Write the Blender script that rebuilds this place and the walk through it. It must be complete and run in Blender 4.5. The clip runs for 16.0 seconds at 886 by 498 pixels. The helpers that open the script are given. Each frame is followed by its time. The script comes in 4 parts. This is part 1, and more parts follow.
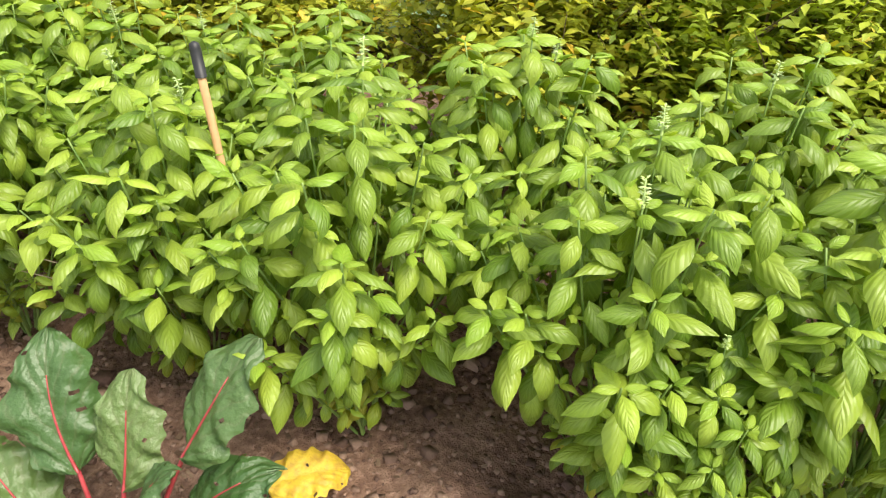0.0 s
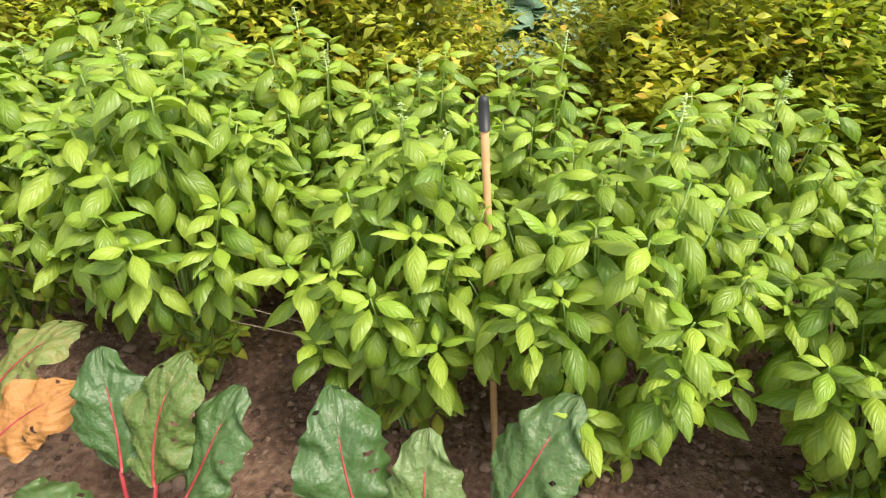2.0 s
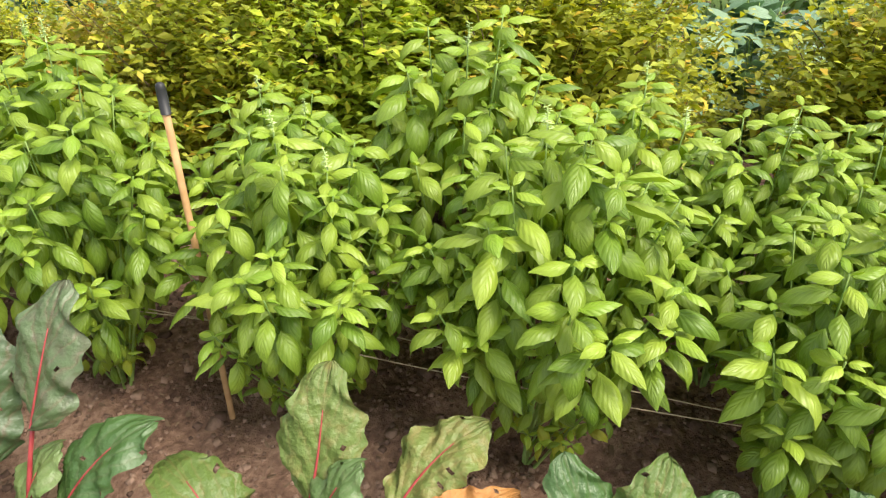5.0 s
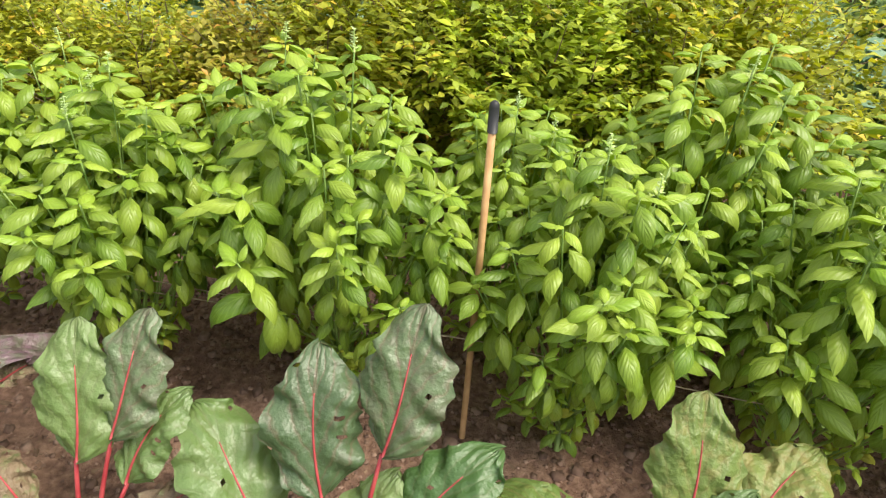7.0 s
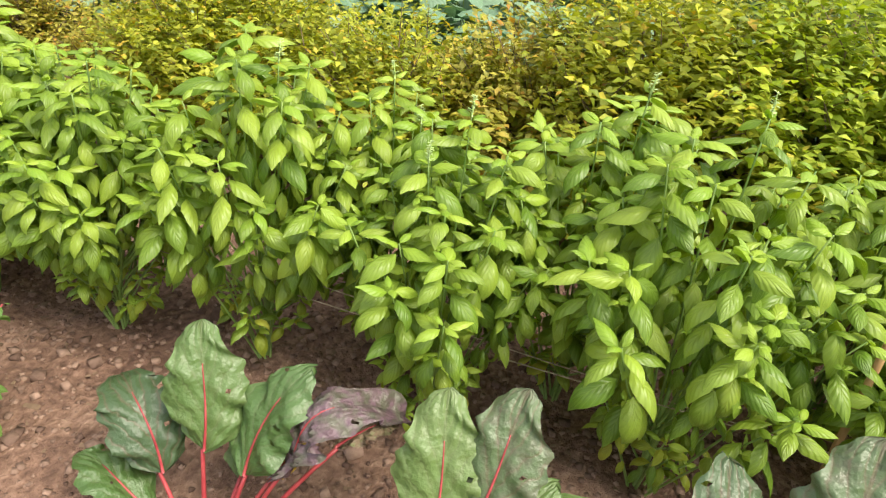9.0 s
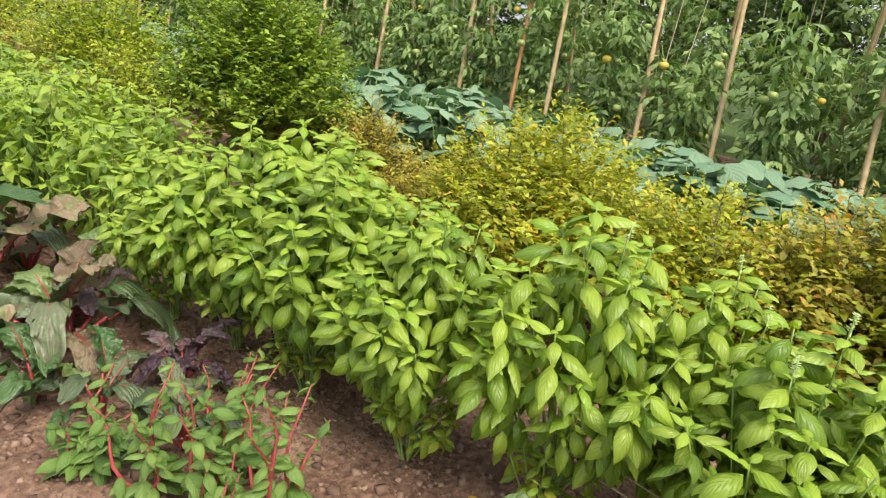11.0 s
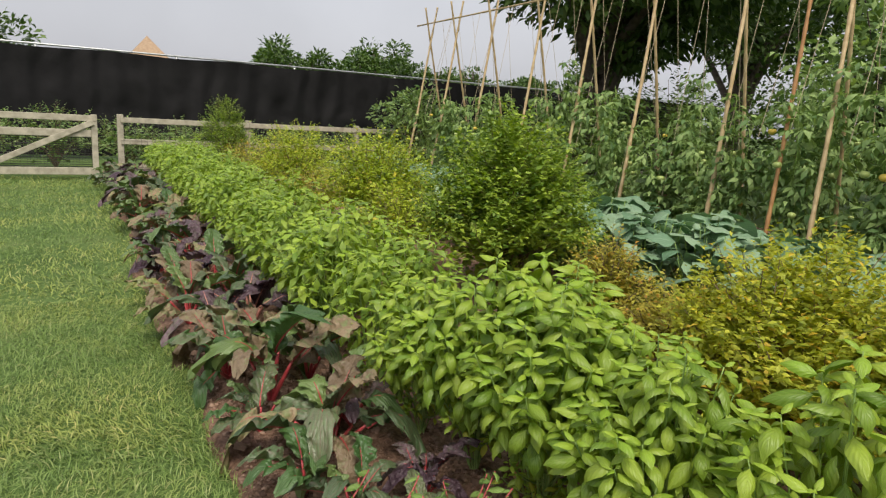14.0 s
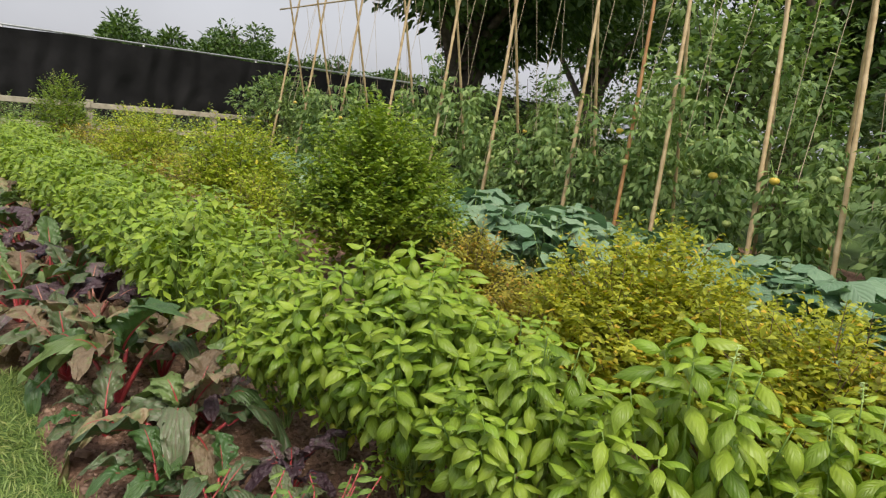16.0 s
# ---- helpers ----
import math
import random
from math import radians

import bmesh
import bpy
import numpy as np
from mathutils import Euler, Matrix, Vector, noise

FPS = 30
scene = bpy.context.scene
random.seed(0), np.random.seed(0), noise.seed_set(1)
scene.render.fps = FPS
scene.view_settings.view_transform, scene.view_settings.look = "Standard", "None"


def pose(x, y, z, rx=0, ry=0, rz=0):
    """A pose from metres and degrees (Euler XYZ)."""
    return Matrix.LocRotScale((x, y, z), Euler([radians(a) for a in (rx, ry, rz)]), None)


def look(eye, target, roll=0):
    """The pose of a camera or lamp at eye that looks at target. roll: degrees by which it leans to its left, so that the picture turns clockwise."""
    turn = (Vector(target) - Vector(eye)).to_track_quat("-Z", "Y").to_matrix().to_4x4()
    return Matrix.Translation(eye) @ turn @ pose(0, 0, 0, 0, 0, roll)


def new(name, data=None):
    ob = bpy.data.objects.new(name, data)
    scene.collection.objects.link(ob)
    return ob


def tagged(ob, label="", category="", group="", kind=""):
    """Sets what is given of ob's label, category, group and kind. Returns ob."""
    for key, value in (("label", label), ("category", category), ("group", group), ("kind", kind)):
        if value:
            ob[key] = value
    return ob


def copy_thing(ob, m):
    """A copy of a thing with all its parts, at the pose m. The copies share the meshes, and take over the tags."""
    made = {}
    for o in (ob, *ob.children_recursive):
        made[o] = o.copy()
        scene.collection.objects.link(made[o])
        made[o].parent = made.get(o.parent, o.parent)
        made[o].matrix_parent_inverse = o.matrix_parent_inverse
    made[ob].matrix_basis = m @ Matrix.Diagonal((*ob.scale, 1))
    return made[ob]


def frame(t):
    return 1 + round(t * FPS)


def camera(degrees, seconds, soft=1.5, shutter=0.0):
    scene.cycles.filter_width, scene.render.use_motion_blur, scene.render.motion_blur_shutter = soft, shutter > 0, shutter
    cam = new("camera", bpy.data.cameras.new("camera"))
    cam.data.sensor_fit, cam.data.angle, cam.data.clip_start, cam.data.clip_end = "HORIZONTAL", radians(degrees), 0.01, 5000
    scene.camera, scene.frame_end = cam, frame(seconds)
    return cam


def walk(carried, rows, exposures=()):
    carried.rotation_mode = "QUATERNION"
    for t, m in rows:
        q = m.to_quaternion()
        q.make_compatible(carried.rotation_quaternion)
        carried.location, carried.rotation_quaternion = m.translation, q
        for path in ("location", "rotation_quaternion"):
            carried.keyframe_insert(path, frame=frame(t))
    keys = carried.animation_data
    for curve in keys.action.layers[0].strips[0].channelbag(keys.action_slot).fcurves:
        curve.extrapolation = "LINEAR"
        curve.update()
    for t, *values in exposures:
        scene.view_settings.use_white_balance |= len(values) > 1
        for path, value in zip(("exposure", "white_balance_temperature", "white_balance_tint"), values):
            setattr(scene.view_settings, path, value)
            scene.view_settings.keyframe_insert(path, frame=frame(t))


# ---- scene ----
cam = camera(68.7, 16.0, soft=1.25)
EXPOSURES = [(0, 1.0), (9.5, 1.0), (10.2, 0.95), (12.3, 0.45), (13.5, 0.23), (16, 0.23)]
PATH = [
    (0, (0.283, -0.369, 1.302), (1.888, 0.043, 0.182), 1.2),
    (0.5, (0.307, -0.239, 1.3), (1.856, 0.281, 0.147), 1.0),
    (1, (0.249, -0.056, 1.308), (1.857, 0.362, 0.194), 1.3),
    (1.5, (0.179, 0.101, 1.328), (1.821, 0.475, 0.248), 0.3),
    (2, (0.171, 0.218, 1.324), (1.834, 0.593, 0.278), 1.8),
    (2.5, (0.226, 0.39, 1.326), (1.904, 0.819, 0.326), 1.2),
    (3, (0.26, 0.508, 1.333), (1.93, 0.994, 0.345), 1.2),
    (3.5, (0.25, 0.659, 1.328), (1.92, 1.159, 0.347), 0.6),
    (4, (0.189, 0.847, 1.351), (1.889, 1.256, 0.379), -1.1),
    (4.2, (0.165, 0.911, 1.354), (1.867, 1.29, 0.374), -1.5),
    (6.3, (0.122, 1.784, 1.33), (1.85, 1.893, 0.329), 8.2),
    (6.5, (0.109, 1.855, 1.331), (1.84, 1.962, 0.336), 7.1),
    (7, (0.057, 2.026, 1.334), (1.789, 2.149, 0.342), 6.1),
    (7.5, (0.053, 2.136, 1.312), (1.779, 2.368, 0.329), 7.4),
    (8, (0.138, 2.3, 1.312), (1.85, 2.608, 0.325), 6.8),
    (8.5, (0.165, 2.435, 1.312), (1.851, 2.853, 0.32), 8.7),
    (9, (0.133, 2.623, 1.313), (1.815, 3.059, 0.322), 7.2),
    (9.5, (0.097, 2.769, 1.313), (1.776, 3.245, 0.336), 8.1),
    (10, (0.079, 2.891, 1.324), (1.743, 3.575, 0.452), 7.3),
    (10.2, (0.075, 2.921, 1.328), (1.72, 3.717, 0.515), 7.7),
    (12.3, (0.024, 2.758, 1.388), (1.248, 4.223, 0.791), 4.6),
    (12.5, (0.023, 2.766, 1.388), (1.218, 4.265, 0.817), 4.4),
    (13, (0.02, 2.775, 1.395), (1.125, 4.363, 0.887), 3.9),
    (13.5, (0.01, 2.786, 1.4), (1.027, 4.448, 0.949), 3.5),
    (14, (0.007, 2.8, 1.406), (0.976, 4.505, 1.015), 3.3),
    (14.5, (0.002, 2.812, 1.402), (0.971, 4.523, 1.037), 3.6),
    (15, (0.011, 2.82, 1.394), (1.095, 4.46, 1.026), 4.9),
    (15.5, (0.013, 2.816, 1.39), (1.21, 4.376, 1.026), 5.3),
    (16, (0.01, 2.815, 1.388), (1.315, 4.281, 1.005), 5.6),
]
walk(cam, [(t, look(eye, target, roll)) for t, eye, target, roll in PATH], EXPOSURES)

# ---- world, sun ----
world = bpy.data.worlds.new("overcast_sky")
scene.world = world
world.use_nodes = True
wn, wl = world.node_tree.nodes, world.node_tree.links
sky = wn.new("ShaderNodeTexSky")
sky.sky_type = "NISHITA"
sky.sun_disc = False
sky.sun_elevation, sky.sun_rotation = radians(58), radians(200)
sky.air_density, sky.dust_density, sky.ozone_density = 1.6, 4.0, 1.0
hue = wn.new("ShaderNodeHueSaturation")
hue.inputs["Saturation"].default_value = 0.26
wl.new(sky.outputs[0], hue.inputs["Color"])
coord = wn.new("ShaderNodeTexCoord")
cloud = wn.new("ShaderNodeTexNoise")
cloud.inputs["Scale"].default_value, cloud.inputs["Detail"].default_value = 2.2, 6
wl.new(coord.outputs["Generated"], cloud.inputs["Vector"])
cmap = wn.new("ShaderNodeMapRange")
cmap.inputs["From Min"].default_value, cmap.inputs["From Max"].default_value = 0.3, 0.75
cmap.inputs["To Min"].default_value, cmap.inputs["To Max"].default_value = 0.88, 1.12
wl.new(cloud.outputs["Fac"], cmap.inputs["Value"])
cmul = wn.new("ShaderNodeMix")
cmul.data_type, cmul.blend_type = "RGBA", "MULTIPLY"
cmul.inputs["Factor"].default_value = 1.0
veil = wn.new("ShaderNodeMix")
veil.data_type = "RGBA"
veil.inputs["Factor"].default_value = 0.7
veil.inputs["B"].default_value = (3.95, 4.0, 4.4, 1)
wl.new(hue.outputs[0], veil.inputs["A"])
wl.new(veil.outputs["Result"], cmul.inputs["A"])
wl.new(cmap.outputs[0], cmul.inputs["B"])
wn["Background"].inputs["Strength"].default_value = 0.145
wl.new(cmul.outputs["Result"], wn["Background"].inputs["Color"])
sun = new("sun", bpy.data.lights.new("sun", "SUN"))
sun.data.energy, sun.data.angle, sun.data.color = 2.9, radians(30), (1.0, 0.92, 0.76)
sun.matrix_world = look((-4, -9, 16), (0, 0, 0))

# ---- materials ----
def material(name, rough=0.6, metal=0.0, spec=0.5):
    m = bpy.data.materials.new(name)
    m.use_nodes = True
    n, l = m.node_tree.nodes, m.node_tree.links
    b = n["Principled BSDF"]
    b.inputs["Roughness"].default_value, b.inputs["Metallic"].default_value = rough, metal
    b.inputs["Specular IOR Level"].default_value = spec
    return m, n, l, b

def ramp(n, stops):
    r = n.new("ShaderNodeValToRGB")
    e = r.color_ramp.elements
    while len(e) < len(stops):
        e.new(0.5)
    for el, (p, c) in zip(e, stops):
        el.position, el.color = p, (*c, 1)
    return r

def tex_noise(n, l, scale, detail=4, kind="Object"):
    co = n.new("ShaderNodeTexCoord")
    t = n.new("ShaderNodeTexNoise")
    t.inputs["Scale"].default_value, t.inputs["Detail"].default_value = scale, detail
    l.new(co.outputs[kind], t.inputs["Vector"])
    return t

def mathn(n, l, op, a, b=None):
    m = n.new("ShaderNodeMath")
    m.operation = op
    for i, v in enumerate((a, b)):
        if v is None:
            continue
        if isinstance(v, (int, float)):
            m.inputs[i].default_value = v
        else:
            l.new(v, m.inputs[i])
    return m.outputs[0]

def mixc(n, l, fac, a, b, blend="MIX"):
    m = n.new("ShaderNodeMix")
    m.data_type, m.blend_type = "RGBA", blend
    for key, v in (("Factor", fac), ("A", a), ("B", b)):
        if isinstance(v, (int, float)):
            m.inputs[key].default_value = v
        elif isinstance(v, tuple):
            m.inputs[key].default_value = (*v, 1)
        else:
            l.new(v, m.inputs[key])
    return m.outputs["Result"]

def bump(n, l, b, height, strength=0.3, dist=0.01):
    bp = n.new("ShaderNodeBump")
    bp.inputs["Strength"].default_value, bp.inputs["Distance"].default_value = strength, dist
    l.new(height, bp.inputs["Height"])
    l.new(bp.outputs[0], b.inputs["Normal"])

def plain(name, c1, c2, scale=8, rough=0.6, bumpy=0.2, metal=0.0, dist=0.005):
    m, n, l, b = material(name, rough, metal)
    t = tex_noise(n, l, scale, 6)
    r = ramp(n, [(0.3, c1), (0.7, c2)])
    l.new(t.outputs["Fac"], r.inputs["Fac"])
    l.new(r.outputs[0], b.inputs["Base Color"])
    if bumpy:
        bump(n, l, b, t.outputs["Fac"], bumpy, dist)
    return m

def leaf_material(name, dark, light, vein, veins=9.0, slope=0.9, vein_amt=0.35, rough=0.45, sss=0.25, blot=None, blot_amt=0.5, puff=0.6, mid=None, glow=None, crumple=0.0, rare=None, spec=0.38, depth=0.0035):
    """A leaf: colour varied leaf by leaf, veins along the blade's own map, light let through."""
    m, n, l, b = material(name, rough, 0, spec)
    geo = n.new("ShaderNodeNewGeometry")
    uv = n.new("ShaderNodeUVMap")
    uv.uv_map = "leaf"
    sep = n.new("ShaderNodeSeparateXYZ")
    l.new(uv.outputs[0], sep.inputs[0])
    u = mathn(n, l, "ABSOLUTE", mathn(n, l, "SUBTRACT", sep.outputs["X"], 0.5))
    ob = n.new("ShaderNodeObjectInfo")
    rnd = mathn(n, l, "FRACT", mathn(n, l, "ADD", geo.outputs["Random Per Island"], ob.outputs["Random"]))
    stops = [(0.0, dark), (0.55, tuple((a + c) / 2 for a, c in zip(dark, light)))]
    col = ramp(n, stops + ([(0.93, light), (0.96, rare)] if rare else [(1.0, light)]))
    l.new(rnd, col.inputs["Fac"])
    tw = tex_noise(n, l, 14, 3)
    v = mathn(n, l, "SUBTRACT", mathn(n, l, "MULTIPLY", mathn(n, l, "ADD", sep.outputs["Y"], mathn(n, l, "MULTIPLY", tw.outputs["Fac"], 0.12)), veins), mathn(n, l, "MULTIPLY", mathn(n, l, "POWER", u, 0.8), veins * slope))
    wave = mathn(n, l, "ABSOLUTE", mathn(n, l, "SUBTRACT", mathn(n, l, "FRACT", v), 0.5))
    line = mathn(n, l, "SUBTRACT", 1.0, mathn(n, l, "SMOOTH_MIN", mathn(n, l, "MULTIPLY", wave, 7.0), 1.0))
    midl = mathn(n, l, "LESS_THAN", u, 0.022)
    fac = mathn(n, l, "MULTIPLY", mathn(n, l, "MAXIMUM", line, midl), vein_amt)
    c = mixc(n, l, fac, col.outputs[0], vein)
    t = tex_noise(n, l, 35, 5)
    c = mixc(n, l, 0.35, c, mixc(n, l, t.outputs["Fac"], (0.55, 0.55, 0.5), (1.35, 1.35, 1.3)), "MULTIPLY")
    if blot:
        t2 = tex_noise(n, l, 11, 5)
        r2 = ramp(n, [(0.5, (0, 0, 0)), (0.66, (1, 1, 1))])
        l.new(mathn(n, l, "ADD", mathn(n, l, "MULTIPLY", t2.outputs["Fac"], 0.8), mathn(n, l, "MULTIPLY", rnd, 0.2)), r2.inputs["Fac"])
        c = mixc(n, l, mathn(n, l, "MULTIPLY", r2.outputs[0], blot_amt), c, blot)
    if mid:
        c = mixc(n, l, mathn(n, l, "LESS_THAN", u, 0.045), c, mid)
    l.new(c, b.inputs["Base Color"])
    h = mathn(n, l, "ADD", mathn(n, l, "MULTIPLY", mathn(n, l, "SMOOTH_MIN", mathn(n, l, "MULTIPLY", wave, 2.0), 1.0), puff), mathn(n, l, "MULTIPLY", t.outputs["Fac"], 0.4))
    if crumple:
        vo = n.new("ShaderNodeTexVoronoi")
        vo.feature = "SMOOTH_F1"
        vo.inputs["Scale"].default_value = 10
        co = n.new("ShaderNodeTexCoord")
        wob = tex_noise(n, l, 6, 3)
        l.new(mixc(n, l, 0.12, co.outputs["Object"], wob.outputs["Color"], "ADD"), vo.inputs["Vector"])
        h = mathn(n, l, "ADD", h, mathn(n, l, "MULTIPLY", vo.outputs["Distance"], crumple * -2.0))
    bump(n, l, b, h, 0.6 + 0.3 * crumple, depth + 0.016 * crumple)
    tr = n.new("ShaderNodeBsdfTranslucent")
    l.new(mixc(n, l, 1.0, c, glow or (1.5, 1.6, 0.6), "MULTIPLY"), tr.inputs["Color"])
    mx = n.new("ShaderNodeMixShader")
    mx.inputs[0].default_value = sss
    l.new(b.outputs[0], mx.inputs[1])
    l.new(tr.outputs[0], mx.inputs[2])
    l.new(mx.outputs[0], n["Material Output"].inputs["Surface"])
    return m

M_BASIL = leaf_material("basil_leaf", (0.117, 0.212, 0.018), (0.31, 0.41, 0.048), (0.36, 0.48, 0.10), 6, 0.75, 0.22, 0.41, 0.24, glow=(1.5, 1.5, 0.4), puff=0.45, spec=0.5)
M_BASIL_TIP = leaf_material("basil_young_leaf", (0.22, 0.36, 0.03), (0.36, 0.48, 0.055), (0.46, 0.57, 0.13), 6, 0.75, 0.18, 0.42, 0.26, glow=(1.5, 1.5, 0.4), puff=0.4, spec=0.5)
M_BASIL_LOW = leaf_material("basil_fading_leaf", (0.18, 0.26, 0.02), (0.42, 0.46, 0.05), (0.45, 0.48, 0.10), 6, 0.75, 0.15, 0.42, 0.24, blot=(0.36, 0.24, 0.05), blot_amt=0.3, glow=(1.5, 1.4, 0.4), puff=0.4)
M_STEM = plain("green_stem", (0.13, 0.24, 0.04), (0.26, 0.36, 0.09), 30, 0.5, 0.2)
M_WOODY = plain("woody_stem", (0.10, 0.07, 0.04), (0.22, 0.16, 0.09), 40, 0.8, 0.4)
M_CHARD = leaf_material("chard_blade", (0.05, 0.115, 0.03), (0.145, 0.22, 0.065), (0.18, 0.17, 0.10), 5, 1.0, 0.22, 0.41, 0.14, blot=(0.16, 0.17, 0.07), blot_amt=0.2, puff=0.35, crumple=0.32, spec=0.6)
M_CHARD_PURPLE = leaf_material("chard_purplish_blade", (0.048, 0.09, 0.038), (0.12, 0.17, 0.075), (0.22, 0.09, 0.08), 5, 1.0, 0.3, 0.41, 0.12, blot=(0.13, 0.085, 0.075), blot_amt=0.35, puff=0.35, crumple=0.32, spec=0.6)
M_CHARD_PALE = leaf_material("chard_fading_blade", (0.085, 0.15, 0.034), (0.21, 0.26, 0.075), (0.30, 0.18, 0.10), 5, 1.0, 0.2, 0.4, 0.15, blot=(0.34, 0.23, 0.10), blot_amt=0.35, puff=0.3, crumple=0.5)
M_CHARD_DARK = leaf_material("chard_dark_blade", (0.05, 0.028, 0.04), (0.17, 0.11, 0.13), (0.16, 0.08, 0.09), 6, 1.1, 0.08, 0.36, 0.05, blot=(0.09, 0.12, 0.06), blot_amt=0.6, puff=0.1, glow=(1.2, 0.6, 0.6), crumple=0.7)
M_CHARD_WORN = leaf_material("chard_withered_blade", (0.12, 0.085, 0.055), (0.34, 0.25, 0.155), (0.24, 0.15, 0.10), 6, 1.1, 0.06, 0.45, 0.1, blot=(0.16, 0.22, 0.08), blot_amt=0.8, puff=0.1, glow=(1.2, 1.0, 0.6), crumple=0.7)
M_CHARD_YELLOW = leaf_material("chard_yellow_blade", (0.60, 0.40, 0.04), (0.75, 0.56, 0.06), (0.5, 0.26, 0.05), 6, 1.1, 0.12, 0.5, 0.2, blot=(0.42, 0.2, 0.06), blot_amt=0.5, puff=0.12, glow=(1.2, 1.0, 0.5), crumple=0.25)
M_DRY = leaf_material("dried_orange_blade", (0.45, 0.20, 0.06), (0.62, 0.36, 0.14), (0.4, 0.15, 0.05), 6, 1.1, 0.12, 0.55, 0.15, blot=(0.3, 0.1, 0.04), blot_amt=0.6, puff=0.3, glow=(1.2, 0.9, 0.5), crumple=0.4)
M_STALK_RED = plain("chard_red_stalk", (0.29, 0.022, 0.032), (0.46, 0.075, 0.08), 25, 0.4, 0.2)
M_WEED_STEM = plain("reddish_weed_stem", (0.30, 0.025, 0.045), (0.44, 0.10, 0.09), 25, 0.5, 0.2)
M_STALK_PALE = plain("chard_pale_stalk", (0.34, 0.10, 0.09), (0.50, 0.24, 0.18), 25, 0.4, 0.2)
M_BUSH = leaf_material("shrub_leaf", (0.18, 0.235, 0.018), (0.55, 0.57, 0.06), (0.36, 0.40, 0.09), 6, 0.8, 0.12, 0.45, 0.3, blot=(0.5, 0.32, 0.05), blot_amt=0.12, glow=(1.45, 1.4, 0.4), rare=(0.66, 0.46, 0.06), puff=0.2)
M_BUSH_LIME = leaf_material("shrub_lime_leaf", (0.18, 0.26, 0.018), (0.52, 0.60, 0.06), (0.36, 0.44, 0.09), 6, 0.8, 0.12, 0.45, 0.3, blot=(0.45, 0.32, 0.06), blot_amt=0.06, glow=(1.4, 1.45, 0.4), rare=(0.6, 0.52, 0.07), puff=0.2)
M_BUSH_GREEN = leaf_material("shrub_green_leaf", (0.09, 0.17, 0.02), (0.36, 0.46, 0.06), (0.2, 0.3, 0.08), 6, 0.8, 0.12, 0.42, 0.28, glow=(1.4, 1.5, 0.4), puff=0.2)
M_BUSH_GOLD = leaf_material("shrub_golden_leaf", (0.21, 0.21, 0.028), (0.54, 0.49, 0.08), (0.4, 0.3, 0.10), 6, 0.8, 0.12, 0.45, 0.28, blot=(0.34, 0.16, 0.035), blot_amt=0.35, rare=(0.56, 0.30, 0.05), puff=0.2)
M_BEAN = leaf_material("broad_bluish_leaf", (0.11, 0.215, 0.125), (0.27, 0.385, 0.25), (0.32, 0.42, 0.31), 6, 0.9, 0.35, 0.42, 0.15, puff=0.8, glow=(1.1, 1.4, 0.7))
M_TOMATO_LEAF = leaf_material("tomato_leaf", (0.085, 0.165, 0.05), (0.31, 0.42, 0.15), (0.12, 0.2, 0.06), 6, 0.8, 0.15, 0.5, 0.22)
M_TREE_LEAF = leaf_material("tree_leaf", (0.03, 0.07, 0.016), (0.12, 0.19, 0.045), (0.1, 0.16, 0.05), 6, 0.8, 0.1, 0.5, 0.2)
M_WEED = leaf_material("weed_leaf", (0.10, 0.2, 0.04), (0.22, 0.33, 0.08), (0.28, 0.36, 0.14), 6, 0.9, 0.3, 0.5, 0.25)
M_FLOWER = plain("pale_flower", (0.36, 0.5, 0.12), (0.55, 0.66, 0.32), 60, 0.6, 0.2)
M_TOMATO = plain("green_tomato_skin", (0.24, 0.34, 0.09), (0.42, 0.46, 0.16), 12, 0.3, 0.0)
M_TOMATO_RIPE = plain("yellow_tomato_skin", (0.55, 0.38, 0.05), (0.65, 0.48, 0.08), 12, 0.3, 0.0)
M_BAMBOO = plain("bamboo_cane", (0.36, 0.25, 0.12), (0.56, 0.43, 0.25), 14, 0.5, 0.3)
M_BAMBOO_RED = plain("reddish_bamboo_cane", (0.30, 0.14, 0.05), (0.44, 0.24, 0.10), 14, 0.5, 0.3)
M_TWINE = plain("twine", (0.30, 0.23, 0.15), (0.45, 0.38, 0.27), 80, 0.9, 0.4)
M_STAKE = plain("wooden_stake", (0.40, 0.22, 0.09), (0.56, 0.34, 0.16), 22, 0.7, 0.4)
M_CAP = plain("black_rubber", (0.012, 0.012, 0.014), (0.03, 0.03, 0.034), 30, 0.5, 0.1)
M_FENCE = plain("weathered_fence_wood", (0.30, 0.27, 0.21), (0.52, 0.47, 0.38), 9, 0.75, 0.4)
M_MESH = plain("galvanised_wire", (0.05, 0.05, 0.045), (0.10, 0.10, 0.09), 20, 0.5, 0.0, 0.6)
M_STEEL = plain("galvanised_steel", (0.45, 0.46, 0.47), (0.62, 0.63, 0.64), 10, 0.4, 0.0, 0.7)
M_BARK = plain("bark", (0.05, 0.04, 0.032), (0.14, 0.11, 0.09), 9, 0.9, 0.8, 0, 0.03)
M_ROOF = plain("roof_shingle", (0.30, 0.20, 0.13), (0.42, 0.30, 0.2), 6, 0.8, 0.3)
M_WALL = plain("pale_siding", (0.5, 0.47, 0.42), (0.6, 0.57, 0.52), 4, 0.8, 0.2)
M_BRICK = plain("chimney_brick", (0.28, 0.14, 0.10), (0.40, 0.22, 0.16), 8, 0.8, 0.3)

